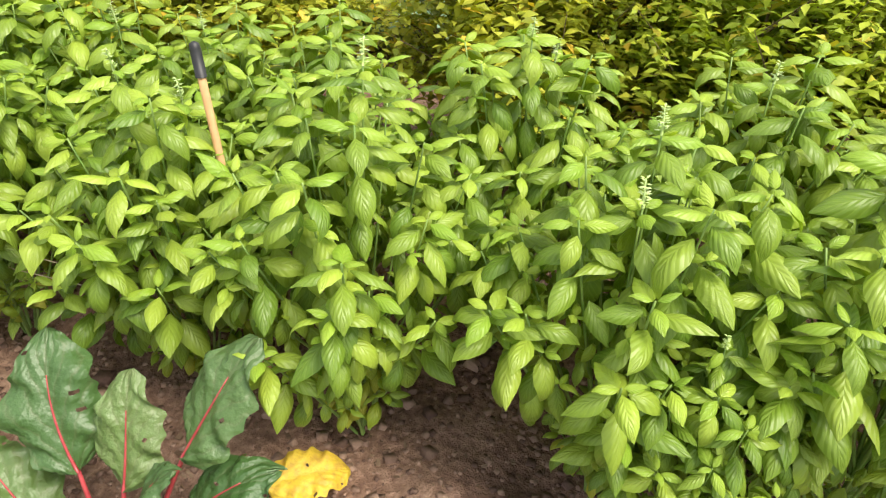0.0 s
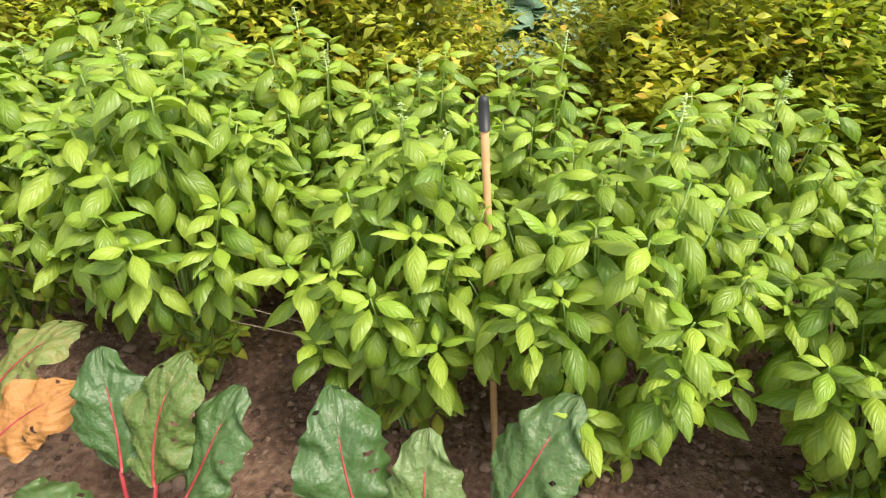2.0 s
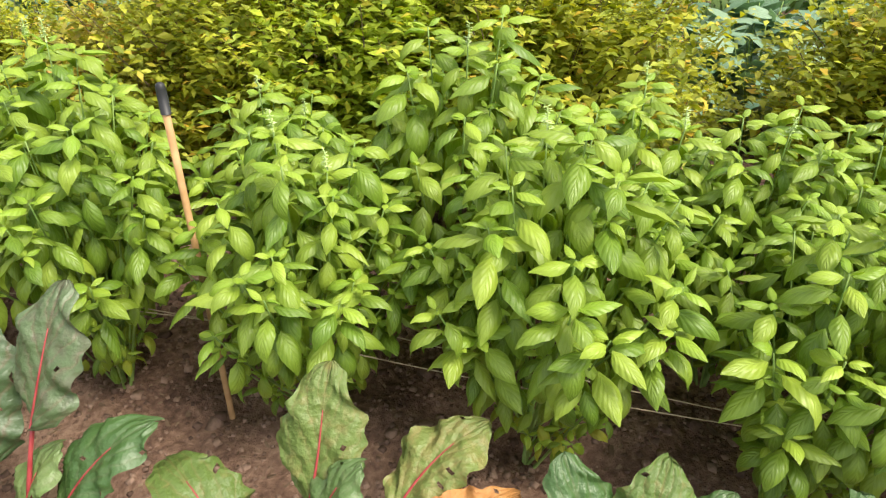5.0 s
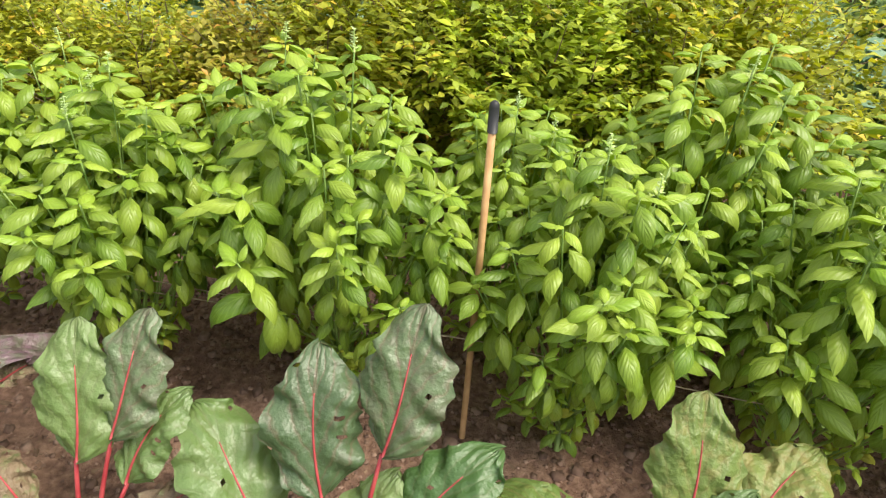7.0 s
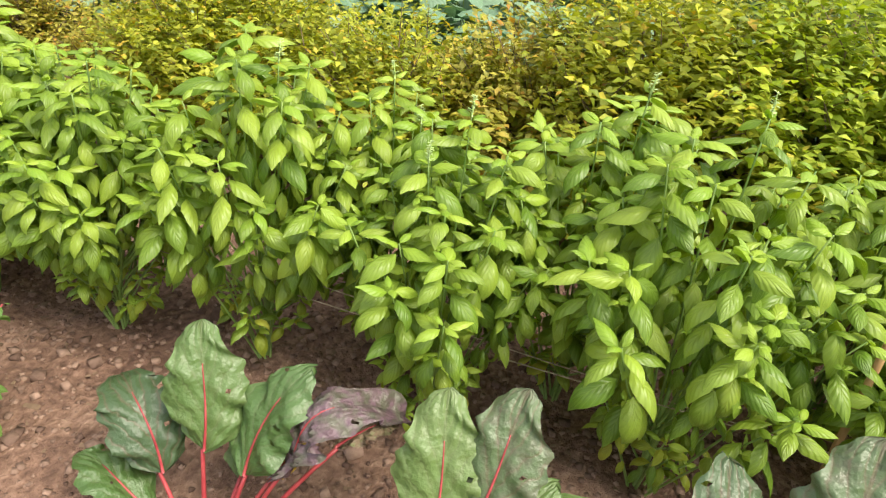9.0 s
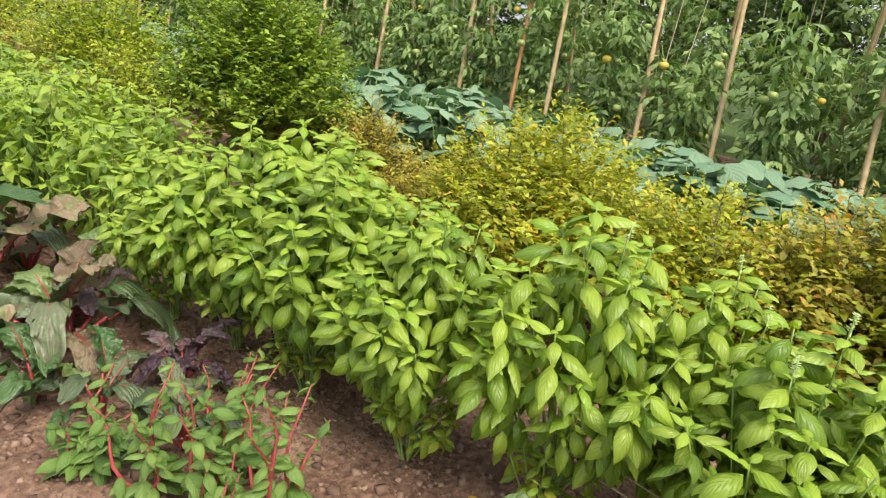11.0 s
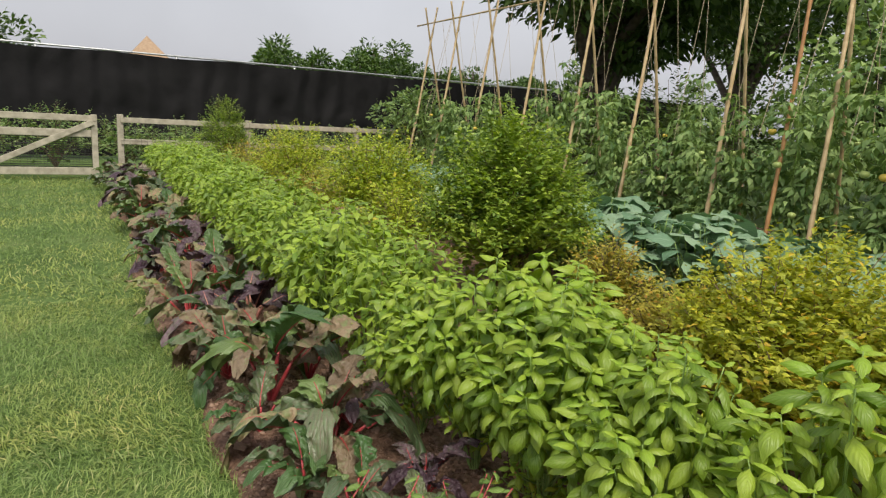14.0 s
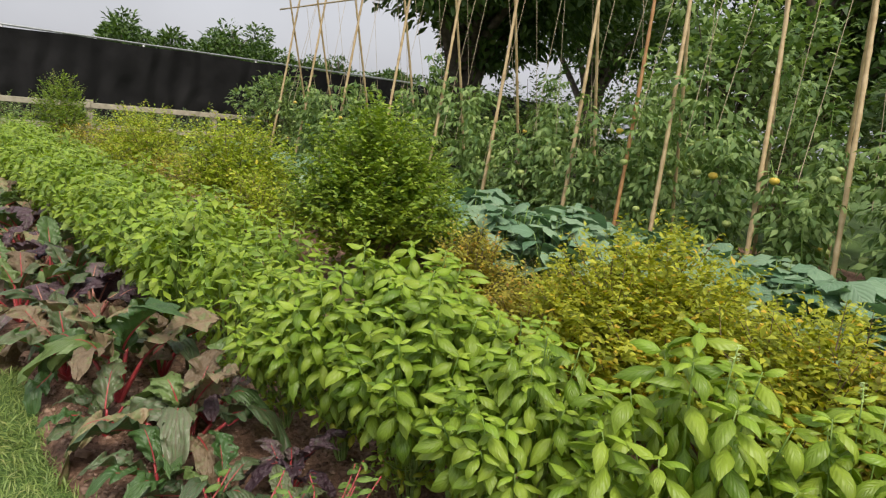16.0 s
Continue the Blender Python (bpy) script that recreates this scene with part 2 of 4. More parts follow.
def screen_material():
    m, n, l, b = material("black_screen_fabric", 0.8, 0, 0.15)
    t = tex_noise(n, l, 1.3, 6)
    co = n.new("ShaderNodeTexCoord")
    w = n.new("ShaderNodeTexWave")
    w.inputs["Scale"].default_value, w.inputs["Distortion"].default_value = 0.5, 5.0
    l.new(co.outputs["Object"], w.inputs["Vector"])
    c = mixc(n, l, t.outputs["Fac"], (0.003, 0.003, 0.004), (0.024, 0.023, 0.025))
    l.new(c, b.inputs["Base Color"])
    bump(n, l, b, mathn(n, l, "ADD", w.outputs["Fac"], t.outputs["Fac"]), 0.8, 0.08)
    return m
M_SCREEN = screen_material()

def soil_material():
    m, n, l, b = material("bare_soil", 0.95, 0, 0.2)
    t1, t2, t3 = tex_noise(n, l, 3, 6), tex_noise(n, l, 45, 8), tex_noise(n, l, 220, 4)
    r = ramp(n, [(0.34, (0.08, 0.046, 0.034)), (0.5, (0.235, 0.14, 0.10)), (0.66, (0.42, 0.275, 0.20))])
    l.new(mathn(n, l, "ADD", mathn(n, l, "MULTIPLY", t1.outputs["Fac"], 0.55), mathn(n, l, "MULTIPLY", t2.outputs["Fac"], 0.45)), r.inputs["Fac"])
    l.new(r.outputs[0], b.inputs["Base Color"])
    bump(n, l, b, mathn(n, l, "ADD", t2.outputs["Fac"], mathn(n, l, "MULTIPLY", t3.outputs["Fac"], 0.4)), 0.9, 0.02)
    return m
M_SOIL = soil_material()

def clod_material(name, a, c):
    m, n, l, b = material(name, 0.95, 0, 0.2)
    geo = n.new("ShaderNodeNewGeometry")
    r = ramp(n, [(0.0, a), (1.0, c)])
    l.new(geo.outputs["Random Per Island"], r.inputs["Fac"])
    t = tex_noise(n, l, 90, 5)
    l.new(mixc(n, l, 0.6, r.outputs[0], mixc(n, l, t.outputs["Fac"], (0.5, 0.5, 0.5), (1.4, 1.4, 1.4)), "MULTIPLY"), b.inputs["Base Color"])
    bump(n, l, b, t.outputs["Fac"], 0.7, 0.005)
    return m
M_CLOD = clod_material("soil_clod", (0.11, 0.066, 0.05), (0.36, 0.24, 0.18))
M_MULCH = clod_material("wood_chip", (0.11, 0.07, 0.045), (0.30, 0.21, 0.14))

def turf_material():
    m, n, l, b = material("lawn_turf", 0.9, 0, 0.2)
    t1, t2 = tex_noise(n, l, 0.9, 5), tex_noise(n, l, 30, 6)
    r = ramp(n, [(0.3, (0.055, 0.10, 0.025)), (0.55, (0.10, 0.16, 0.045)), (0.75, (0.19, 0.20, 0.08))])
    l.new(mathn(n, l, "ADD", mathn(n, l, "MULTIPLY", t1.outputs["Fac"], 0.6), mathn(n, l, "MULTIPLY", t2.outputs["Fac"], 0.4)), r.inputs["Fac"])
    l.new(r.outputs[0], b.inputs["Base Color"])
    bump(n, l, b, t2.outputs["Fac"], 0.9, 0.03)
    return m
M_TURF = turf_material()

def blade_material():
    m, n, l, b = material("grass_blade", 0.5, 0, 0.35)
    geo = n.new("ShaderNodeNewGeometry")
    t1 = tex_noise(n, l, 0.8, 4)
    t2 = tex_noise(n, l, 3.5, 4)
    r = ramp(n, [(0.0, (0.135, 0.205, 0.052)), (0.5, (0.215, 0.295, 0.08)), (0.9, (0.28, 0.345, 0.115)), (1.0, (0.38, 0.38, 0.17))])
    l.new(geo.outputs["Random Per Island"], r.inputs["Fac"])
    r2 = ramp(n, [(0.42, (0.8, 0.9, 0.8)), (0.62, (1.5, 1.3, 1.15))])
    l.new(mathn(n, l, "ADD", mathn(n, l, "MULTIPLY", t1.outputs["Fac"], 0.6), mathn(n, l, "MULTIPLY", t2.outputs["Fac"], 0.4)), r2.inputs["Fac"])
    c = mixc(n, l, 1.0, r.outputs[0], r2.outputs[0], "MULTIPLY")
    l.new(c, b.inputs["Base Color"])
    tr = n.new("ShaderNodeBsdfTranslucent")
    l.new(c, tr.inputs["Color"])
    mx = n.new("ShaderNodeMixShader")
    mx.inputs[0].default_value = 0.25
    l.new(b.outputs[0], mx.inputs[1])
    l.new(tr.outputs[0], mx.inputs[2])
    l.new(mx.outputs[0], n["Material Output"].inputs["Surface"])
    return m
M_BLADE = blade_material()

# ---- mesh tools ----
RNG = np.random.default_rng(7)

class Geo:
    """Collects quads, with a leaf map and a material slot for each face."""
    def __init__(self):
        self.v, self.f, self.uv, self.mi, self.count = [], [], [], [], 0
    def add(self, verts, quads, uv=None, slot=0):
        verts = np.asarray(verts, float)
        quads = np.asarray(quads, int)
        self.v.append(verts)
        self.f.append(quads + self.count)
        self.uv.append(np.zeros((len(verts), 2)) if uv is None else uv)
        self.mi.append(np.full(len(quads), slot))
        self.count += len(verts)
    def leaves(self, template, mats, slot=0):
        """Many copies of one leaf: template is (verts, quads, uv), mats an array of 4 x 4."""
        tv, tq, tu = template
        mats = np.asarray(mats, float)
        k, nv = len(mats), len(tv)
        if not k:
            return
        h = np.c_[tv, np.ones(nv)]
        pts = np.einsum("kij,nj->kni", mats, h)[..., :3].reshape(-1, 3)
        qs = (tq[None] + (np.arange(k) * nv)[:, None, None]).reshape(-1, 4)
        self.add(pts, qs, np.tile(tu, (k, 1)), slot)
    def tube(self, pts, radii, sides=6, slot=0):
        pts = np.asarray(pts, float)
        n = len(pts)
        radii = np.broadcast_to(np.asarray(radii, float), (n,))
        tang = np.gradient(pts, axis=0)
        tang /= np.linalg.norm(tang, axis=1)[:, None] + 1e-9
        ref = np.array([0.0, 0, 1]) if abs(tang[0, 2]) < 0.9 else np.array([1.0, 0, 0])
        a = np.cross(tang, ref)
        a /= np.linalg.norm(a, axis=1)[:, None] + 1e-9
        b = np.cross(tang, a)
        ang = np.linspace(0, 2 * np.pi, sides, endpoint=False)
        ring = pts[:, None] + radii[:, None, None] * (np.cos(ang)[None, :, None] * a[:, None] + np.sin(ang)[None, :, None] * b[:, None])
        vs = ring.reshape(-1, 3)
        i, j = np.meshgrid(np.arange(n - 1), np.arange(sides), indexing="ij")
        j2 = (j + 1) % sides
        q = np.stack([i * sides + j, i * sides + j2, (i + 1) * sides + j2, (i + 1) * sides + j], -1).reshape(-1, 4)
        caps = []
        for base in (0, (n - 1) * sides):
            for c in range(1, sides // 2):
                caps.append([base + c - 1 if c > 1 else base, base + c, base + sides - 1 - c, base + sides - c if c > 1 else base + sides - 1])
        caps = [c for c in caps if len(set(c)) == 4]
        self.add(vs, np.r_[q, np.array(caps, int).reshape(-1, 4)], None, slot)
    def mesh(self, name, mats, smooth=True):
        me = bpy.data.meshes.new(name)
        v, f = np.concatenate(self.v), np.concatenate(self.f)
        uv, mi = np.concatenate(self.uv), np.concatenate(self.mi)
        me.vertices.add(len(v))
        me.vertices.foreach_set("co", v.ravel())
        me.loops.add(f.size)
        me.loops.foreach_set("vertex_index", f.ravel())
        me.polygons.add(len(f))
        me.polygons.foreach_set("loop_start", np.arange(0, f.size, 4))
        me.update(calc_edges=True)
        layer = me.uv_layers.new(name="leaf")
        layer.data.foreach_set("uv", uv[f.ravel()].ravel())
        for m in mats:
            me.materials.append(m)
        me.polygons.foreach_set("material_index", mi)
        me.polygons.foreach_set("use_smooth", np.full(len(f), smooth))
        me.validate()
        return me

def part(name, data, parent, label="", m=None):
    ob = new(name, data)
    ob.parent = parent
    if m is not None:
        ob.matrix_basis = m
    if label:
        tagged(ob, label)
    return ob

def leaf(length, width, seg=5, cross=4, fold=0.15, droop=0.3, cup=0.0, ruffle=0.0, belly=0.42, tip=1.0, seed=0, pucker=0.0, blunt=0.85):
    """One leaf blade along +y, face up: folded at the midrib, its tip drooping."""
    rg = np.random.default_rng(seed)
    t = np.linspace(0, 1, seg + 1)
    k = math.log(0.5) / math.log(belly)
    prof = np.sin(np.pi * t ** k) ** blunt * (1 - 0.25 * t * tip) * 0.5 * width
    prof = np.maximum(prof, 0.0016 + 0.012 * width)
    s = np.linspace(-1, 1, cross + 1)
    T, Sx = np.meshgrid(t, s, indexing="ij")
    ph = rg.uniform(0, 6, 4)
    X = Sx * prof[:, None]
    bend = droop * T ** 1.7
    Y = length * T * (1 - 0.25 * bend ** 2)
    Z = -length * 0.55 * bend * T + np.abs(Sx) * prof[:, None] * (fold - cup * np.abs(Sx))
    if ruffle:
        Z = Z + ruffle * np.abs(Sx) ** 1.5 * np.sin(T * 17 + Sx * 2 + ph[0]) * width + ruffle * 0.6 * np.sin(T * 31 + Sx * 5 + ph[1]) * width * np.abs(Sx)
        X = X * (1 + 0.5 * ruffle * np.sin(T * 23 + ph[2]))
    if pucker:
        rib = np.abs(np.sin(np.pi * (7 * T - 3.2 * np.abs(Sx) + 0.4 * np.sin(3 * Sx + ph[3]))))
        Z = Z + pucker * width * (rib - 0.5) * np.minimum(np.abs(Sx) * 3, 1) + pucker * 1.4 * width * np.sin(T * 5 + ph[0]) * np.sin(Sx * 2.3 + ph[1])
        X = X * (1 + 0.06 * np.sin(T * 44 + ph[1]) + 0.07 * np.sin(T * 13 + 2 * Sx + ph[2])) + 0.05 * width * np.sin(T * 4 + ph[3])
    v = np.stack([X, Y, Z], -1).reshape(-1, 3)
    n = cross + 1
    i, j = np.meshgrid(np.arange(seg), np.arange(cross), indexing="ij")
    q = np.stack([i * n + j, i * n + j + 1, (i + 1) * n + j + 1, (i + 1) * n + j], -1).reshape(-1, 4)
    uv = np.stack([(Sx + 1) / 2, T], -1).reshape(-1, 2)
    return v, q, uv

def mat4(pos, yaw, pitch, roll, scale):
    """Leaf frames: yaw turns about z, pitch lifts the tip, roll twists."""
    pos = np.atleast_2d(pos)
    k = len(pos)
    yaw, pitch, roll, scale = (np.broadcast_to(np.asarray(a, float), (k,)) for a in (yaw, pitch, roll, scale))
    cy, sy, cp, sp, cr, sr = np.cos(yaw), np.sin(yaw), np.cos(pitch), np.sin(pitch), np.cos(roll), np.sin(roll)
    fwd = np.stack([-sy * cp, cy * cp, sp], -1)
    side0 = np.stack([cy, sy, np.zeros(k)], -1)
    up0 = np.cross(side0, fwd)
    side = side0 * cr[:, None] - up0 * sr[:, None]
    up = np.cross(side, fwd)
    m = np.zeros((k, 4, 4))
    m[:, :3, 0], m[:, :3, 1], m[:, :3, 2] = side * scale[:, None], fwd * scale[:, None], up * scale[:, None]
    m[:, :3, 3] = pos
    m[:, 3, 3] = 1
    return m

def boxes(items, bevel=0.006):
    """One mesh of bevelled boards: items are (centre, size, turn about y in degrees)."""
    bm = bmesh.new()
    for c, s, a in items:
        g = bmesh.ops.create_cube(bm, size=1.0, matrix=pose(*c, 0, a, 0) @ Matrix.Diagonal((*s, 1)))
    bmesh.ops.bevel(bm, geom=bm.edges[:], offset=bevel, segments=1, affect="EDGES")
    return bm

def bm_mesh(name, bm, mat):
    me = bpy.data.meshes.new(name)
    bm.to_mesh(me)
    bm.free()
    me.materials.append(mat)
    return me

def empty(name, label, category, group="", kind="", at=(0, 0, 0)):
    ob = new(name)
    ob.empty_display_size = 0.1
    ob.location = at
    return tagged(ob, label, category, group, kind)

# ---- ground, lawn, bed ----
EDGE = 0.47
gm = bpy.data.meshes.new("ground")
gm.from_pydata([(-600, -600, -0.04), (600, -600, -0.04), (600, 600, -0.04), (-600, 600, -0.04)], [], [(0, 1, 2, 3)])
gm.materials.append(M_TURF)
tagged(new("ground", gm), "mown green lawn turf reaching to the fences", "ground", kind="structure")

def bed_height(x, y):
    return 0.022 * noise.noise((x * 3.1, y * 3.1, 0)) + 0.016 * noise.noise((x * 9, y * 9, 4)) + 0.008 * noise.noise((x * 26, y * 26, 9))

def bed():
    g = Geo()
    for x0, x1, y0, y1, dx in ((0.3, 2.6, -3.5, 7, 0.03), (2.6, 9.5, -4, 16.4, 0.12), (0.3, 2.6, 7, 16.4, 0.06), (0.3, 2.6, -4, -3.5, 0.1)):
        xs, ys = np.linspace(x0, x1, round((x1 - x0) / dx) + 1), np.linspace(y0, y1, round((y1 - y0) / dx) + 1)
        X, Y = np.meshgrid(xs, ys, indexing="ij")
        Z = np.array([[bed_height(a, b) for b in ys] for a in xs])
        rim = EDGE + 0.05 * np.sin(Y * 1.3) + 0.03 * np.sin(Y * 4.1)
        Z = Z - 0.12 * np.clip((rim - X) / 0.12, 0, 1)
        n = len(ys)
        i, j = np.meshgrid(np.arange(len(xs) - 1), np.arange(n - 1), indexing="ij")
        q = np.stack([i * n + j, (i + 1) * n + j, (i + 1) * n + j + 1, i * n + j + 1], -1).reshape(-1, 4)
        g.add(np.stack([X, Y, Z], -1).reshape(-1, 3), q)
    tagged(new("planting_bed", g.mesh("planting_bed", [M_SOIL])), "bare reddish-brown soil of the planting bed", "soil", kind="structure")
bed()

def rock_template(seed, flat=0.7):
    rg = np.random.default_rng(seed)
    v = np.array([(x, y, z) for x in (-1, 1) for y in (-1, 1) for z in (-1, 1)], float) * rg.uniform(0.6, 1.1, (8, 3)) * 0.5
    v[:, 2] *= flat
    q = np.array([(0, 1, 3, 2), (4, 6, 7, 5), (0, 4, 5, 1), (2, 3, 7, 6), (0, 2, 6, 4), (1, 5, 7, 3)])
    return v, q, np.zeros((8, 2))

def scatter(name, label, category, mat, k, size, xr, yr, flat, stretch=1.0):
    g = Geo()
    for s in range(5):
        n = k // 5
        x, y = RNG.uniform(*xr, n), RNG.uniform(*yr, n)
        z = np.array([bed_height(a, b) for a, b in zip(x, y)])
        sc = size * RNG.lognormal(0, 0.5, n)
        m = mat4(np.c_[x, y, z], RNG.uniform(0, 6.28, n), RNG.normal(0, 0.25, n), RNG.normal(0, 0.25, n), sc)
        m[:, :3, 1] *= stretch
        g.leaves(rock_template(s, flat), m)
    tagged(new(name, g.mesh(name, [mat], flat > 0.5)), label, category, kind="stuff")
scatter("soil_clods", "loose crumbly brown clods of earth on the bed", "soil", M_CLOD, 20000, 0.0105, (0.5, 2.4), (-1.6, 6.5), 0.8)
scatter("wood_chips", "scattered brown wood chip mulch on the bed", "mulch", M_MULCH, 4500, 0.006, (0.9, 2.6), (-1.6, 6.5), 0.3, 2.4)

def grass():
    g = Geo()
    def patch(k, xr, yr, ln, wd):
        x, y = RNG.uniform(*xr, k), RNG.uniform(*yr, k)
        rim = EDGE + 0.05 * np.sin(y * 1.3) + 0.03 * np.sin(y * 4.1) + 0.03
        keep = x < rim - 0.02 + RNG.normal(0, 0.02, k)
        x, y = x[keep], y[keep]
        n = len(x)
        t = leaf(1.0, wd / ln, 2, 1, 0, 0.9, belly=0.3)
        clump = np.sin(x * 3.1 + np.sin(y * 2.3) * 2) * 0.5 + np.sin(y * 4.7 + x) * 0.5
        g.leaves(t, mat4(np.c_[x, y, np.full(n, -0.04)], RNG.normal(0, 1.2, n) + clump * 2, RNG.uniform(0.35, 1.4, n), RNG.normal(0, 0.5, n), ln * RNG.uniform(0.5, 1.35, n) * (1 + 0.15 * clump)))
    patch(74000, (-2.2, 0.55), (3.8, 8.0), 0.056, 0.0055)
    patch(44000, (-5.0, 0.55), (8.0, 16.6), 0.075, 0.010)
    patch(8000, (-3.5, 0.55), (-3.0, 3.8), 0.085, 0.014)
    tagged(new("lawn_grass", g.mesh("lawn_grass", [M_BLADE])), "short mown green grass with pale dry patches", "grass", kind="stuff")
grass()

# ---- basil ----
BASIL = [leaf(1.0, 0.52, 6, 6, 0.75, d, 1.25, 0.025, 0.42, 1.0, s, 0.0, 0.9) for s, d in ((1, 0.4), (2, 0.75), (3, 1.1))]
BASIL_LOW = [leaf(1.0, 0.55, 2, 2, 0.0, d, 0.2, 0, 0.42, 1.0, s) for s, d in ((4, 0.4), (5, 0.8))]

def basil_shoots(rg, height, spread, shoots):
    """Shoot paths that rise from one foot and fan out: a broad dome of tips, side shoots, and short hanging ones below."""
    out = []
    dome, side = int(shoots * 0.58), int(shoots * 0.77)
    for i in range(shoots):
        a = i * 2.399 + rg.uniform(-0.4, 0.4)
        if i < dome:
            r = spread * math.sqrt((i + 0.5) / dome)
            top = height * (1.0 - 0.36 * (r / spread) ** 2) * rg.uniform(0.9, 1.04)
        elif i < side:
            r = spread * rg.uniform(0.66, 0.95)
            top = height * rg.uniform(0.5, 0.68)
        else:
            r = spread * rg.uniform(0.2, 0.6)
            top = height * rg.uniform(0.16, 0.36)
        tip = np.array([r * math.cos(a), r * math.sin(a), top])
        low = np.array([0.1 * tip[0], 0.1 * tip[1], 0.0]) if i % 5 == 0 else np.array([0.0, 0.0, min(height * rg.uniform(0.08, 0.26), 0.6 * top)])
        mid = np.array([0.55 * tip[0], 0.55 * tip[1], max(0.55 * top, low[2])])
        s = np.linspace(0, 1, 9)[:, None]
        out.append((1 - s) ** 2 * low + 2 * s * (1 - s) * mid + s ** 2 * tip)
    return out

NODES = (0.0, 0.010, 0.026, 0.056, 0.105, 0.160, 0.215, 0.275, 0.335, 0.395)
SIZES = (0.05, 0.085, 0.106, 0.118, 0.122, 0.118, 0.108, 0.098, 0.085, 0.07)
LIFTS = (0.55, 0.2, 0.02, -0.12, -0.3, -0.55, -0.8, -1.0, -1.1, -1.2)

def basil_leaves(rg, paths, fine, small):
    """Frames of leaves: opposite pairs, small and upright at each tip, large and hanging below."""
    big, young = [], []
    for p in paths:
        ln = np.linalg.norm(np.diff(p, axis=0), axis=1).sum()
        out = math.atan2(-p[-1, 0], p[-1, 1])
        start = rg.uniform(0, 3.14)
        vig = rg.uniform(0.85, 1.12)
        for k, back in enumerate(NODES):
            d = ln - back * (0.35 + 0.65 * small)
            if d < (0.44 if p[-1, 2] > 0.4 else 0.36) * ln or (k > 6 and not fine):
                break
            s = d / ln * (len(p) - 1)
            i = min(int(s), len(p) - 2)
            pos = p[i] + (p[i + 1] - p[i]) * (s - i)
            for side in (0, math.pi):
                yaw = start + k * math.pi / 2 + side + rg.normal(0, 0.2)
                if k > 3:
                    away = (yaw - out + math.pi) % (2 * math.pi) - math.pi
                    yaw = out + away * 0.62
                size = SIZES[k] * small * vig * rg.uniform(0.85, 1.12)
                off = np.array([-math.sin(yaw), math.cos(yaw), 0.1]) * (0.004 + 0.018 * min(k, 4) / 4)
                if p[-1, 2] < 0.36:
                    size *= 0.62
                row = (pos + off, yaw, LIFTS[k] + rg.normal(0, 0.22), rg.normal(0, 0.28), size)
                (young if k < 2 else big).append(row)
                if k in (4, 6) and rg.random() < 0.5:
                    for e in (0.5, 2.1, 3.7):
                        young.append((pos + off * 1.5 + (0, 0, 0.015), yaw + e, rg.uniform(0.0, 0.6), rg.normal(0, 0.3), rg.uniform(0.03, 0.05)))
    return big, young

def frames_of(rows):
    a = np.array([r[0] for r in rows])
    b = np.array([r[1:] for r in rows])
    return mat4(a, b[:, 0], b[:, 1], b[:, 2], b[:, 3])

LEAF_SHARED = [None]

def basil_plant(seed, height, spread, shoots, fine, singles, flowers, small=1.0):
    rg = np.random.default_rng(seed)
    plant = empty("basil_plant", "leafy bright green basil plant growing in bare soil", "basil plant", "basil plants along the bed")
    paths = basil_shoots(rg, height, spread, shoots)
    g = Geo()
    g.tube(np.array([(0, 0, 0), (0.004, 0, 0.2 * height), (0, 0.004, 0.4 * height)]), [0.009, 0.008, 0.005], 7)
    for p in paths:
        g.tube(p, np.linspace(0.0045, 0.002, len(p)), 4)
    part("stem", g.mesh("basil_stem", [M_STEM]), plant)
    big, young = basil_leaves(rg, paths, fine, small)
    rg.shuffle(big)
    faded = [r for r in big if r[0][2] < 0.24 and rg.random() < 0.55]
    big = [r for r in big if not any(r is q for q in faded)]
    own, rest = (big[:singles], big[singles:]) if singles else ([], big)
    temps = BASIL if fine else BASIL_LOW
    g = Geo()
    for k, tm in enumerate(temps):
        sel = rest[k::len(temps)]
        if sel:
            g.leaves(tm, frames_of(sel), 0)
    for k, tm in enumerate(temps[:2]):
        sel = young[k::2]
        if sel:
            m = frames_of(sel)
            if not fine:
                m[:, :3, :3] *= 1.1
            g.leaves(tm, m, 1)
    if faded:
        g.leaves(temps[-1], frames_of(faded), 2)
    part("foliage", g.mesh("basil_foliage", [M_BASIL, M_BASIL_TIP, M_BASIL_LOW]), plant)
    if own:
        if LEAF_SHARED[0] is None:
            LEAF_SHARED[0] = []
            for tm in BASIL:
                gg = Geo()
                gg.add(*tm)
                LEAF_SHARED[0].append(gg.mesh("basil_leaf", [M_BASIL]))
        for k, fm in enumerate(frames_of(own)):
            part("leaf", LEAF_SHARED[0][k % 3], plant, m=Matrix(fm.tolist()))
    if flowers:
        for p in paths[:flowers]:
            g = Geo()
            tipz = np.linspace(0, 0.05, 6)
            g.tube(p[-1] + np.c_[tipz * 0.1, tipz * 0.05, tipz], np.linspace(0.003, 0.001, 6), 4)
            k = 26
            a, z = RNG.uniform(0, 6.28, k), RNG.uniform(0.006, 0.05, k)
            g.leaves(BASIL_LOW[0], mat4(p[-1] + np.c_[z * 0.1, z * 0.05, z], a, RNG.uniform(0.1, 0.7, k), 0, 0.015 - 0.12 * (z - 0.01)), 0)
            part("flower_spike", g.mesh("basil_flower_spike", [M_FLOWER]), plant, "pale green flower spike")
    return plant

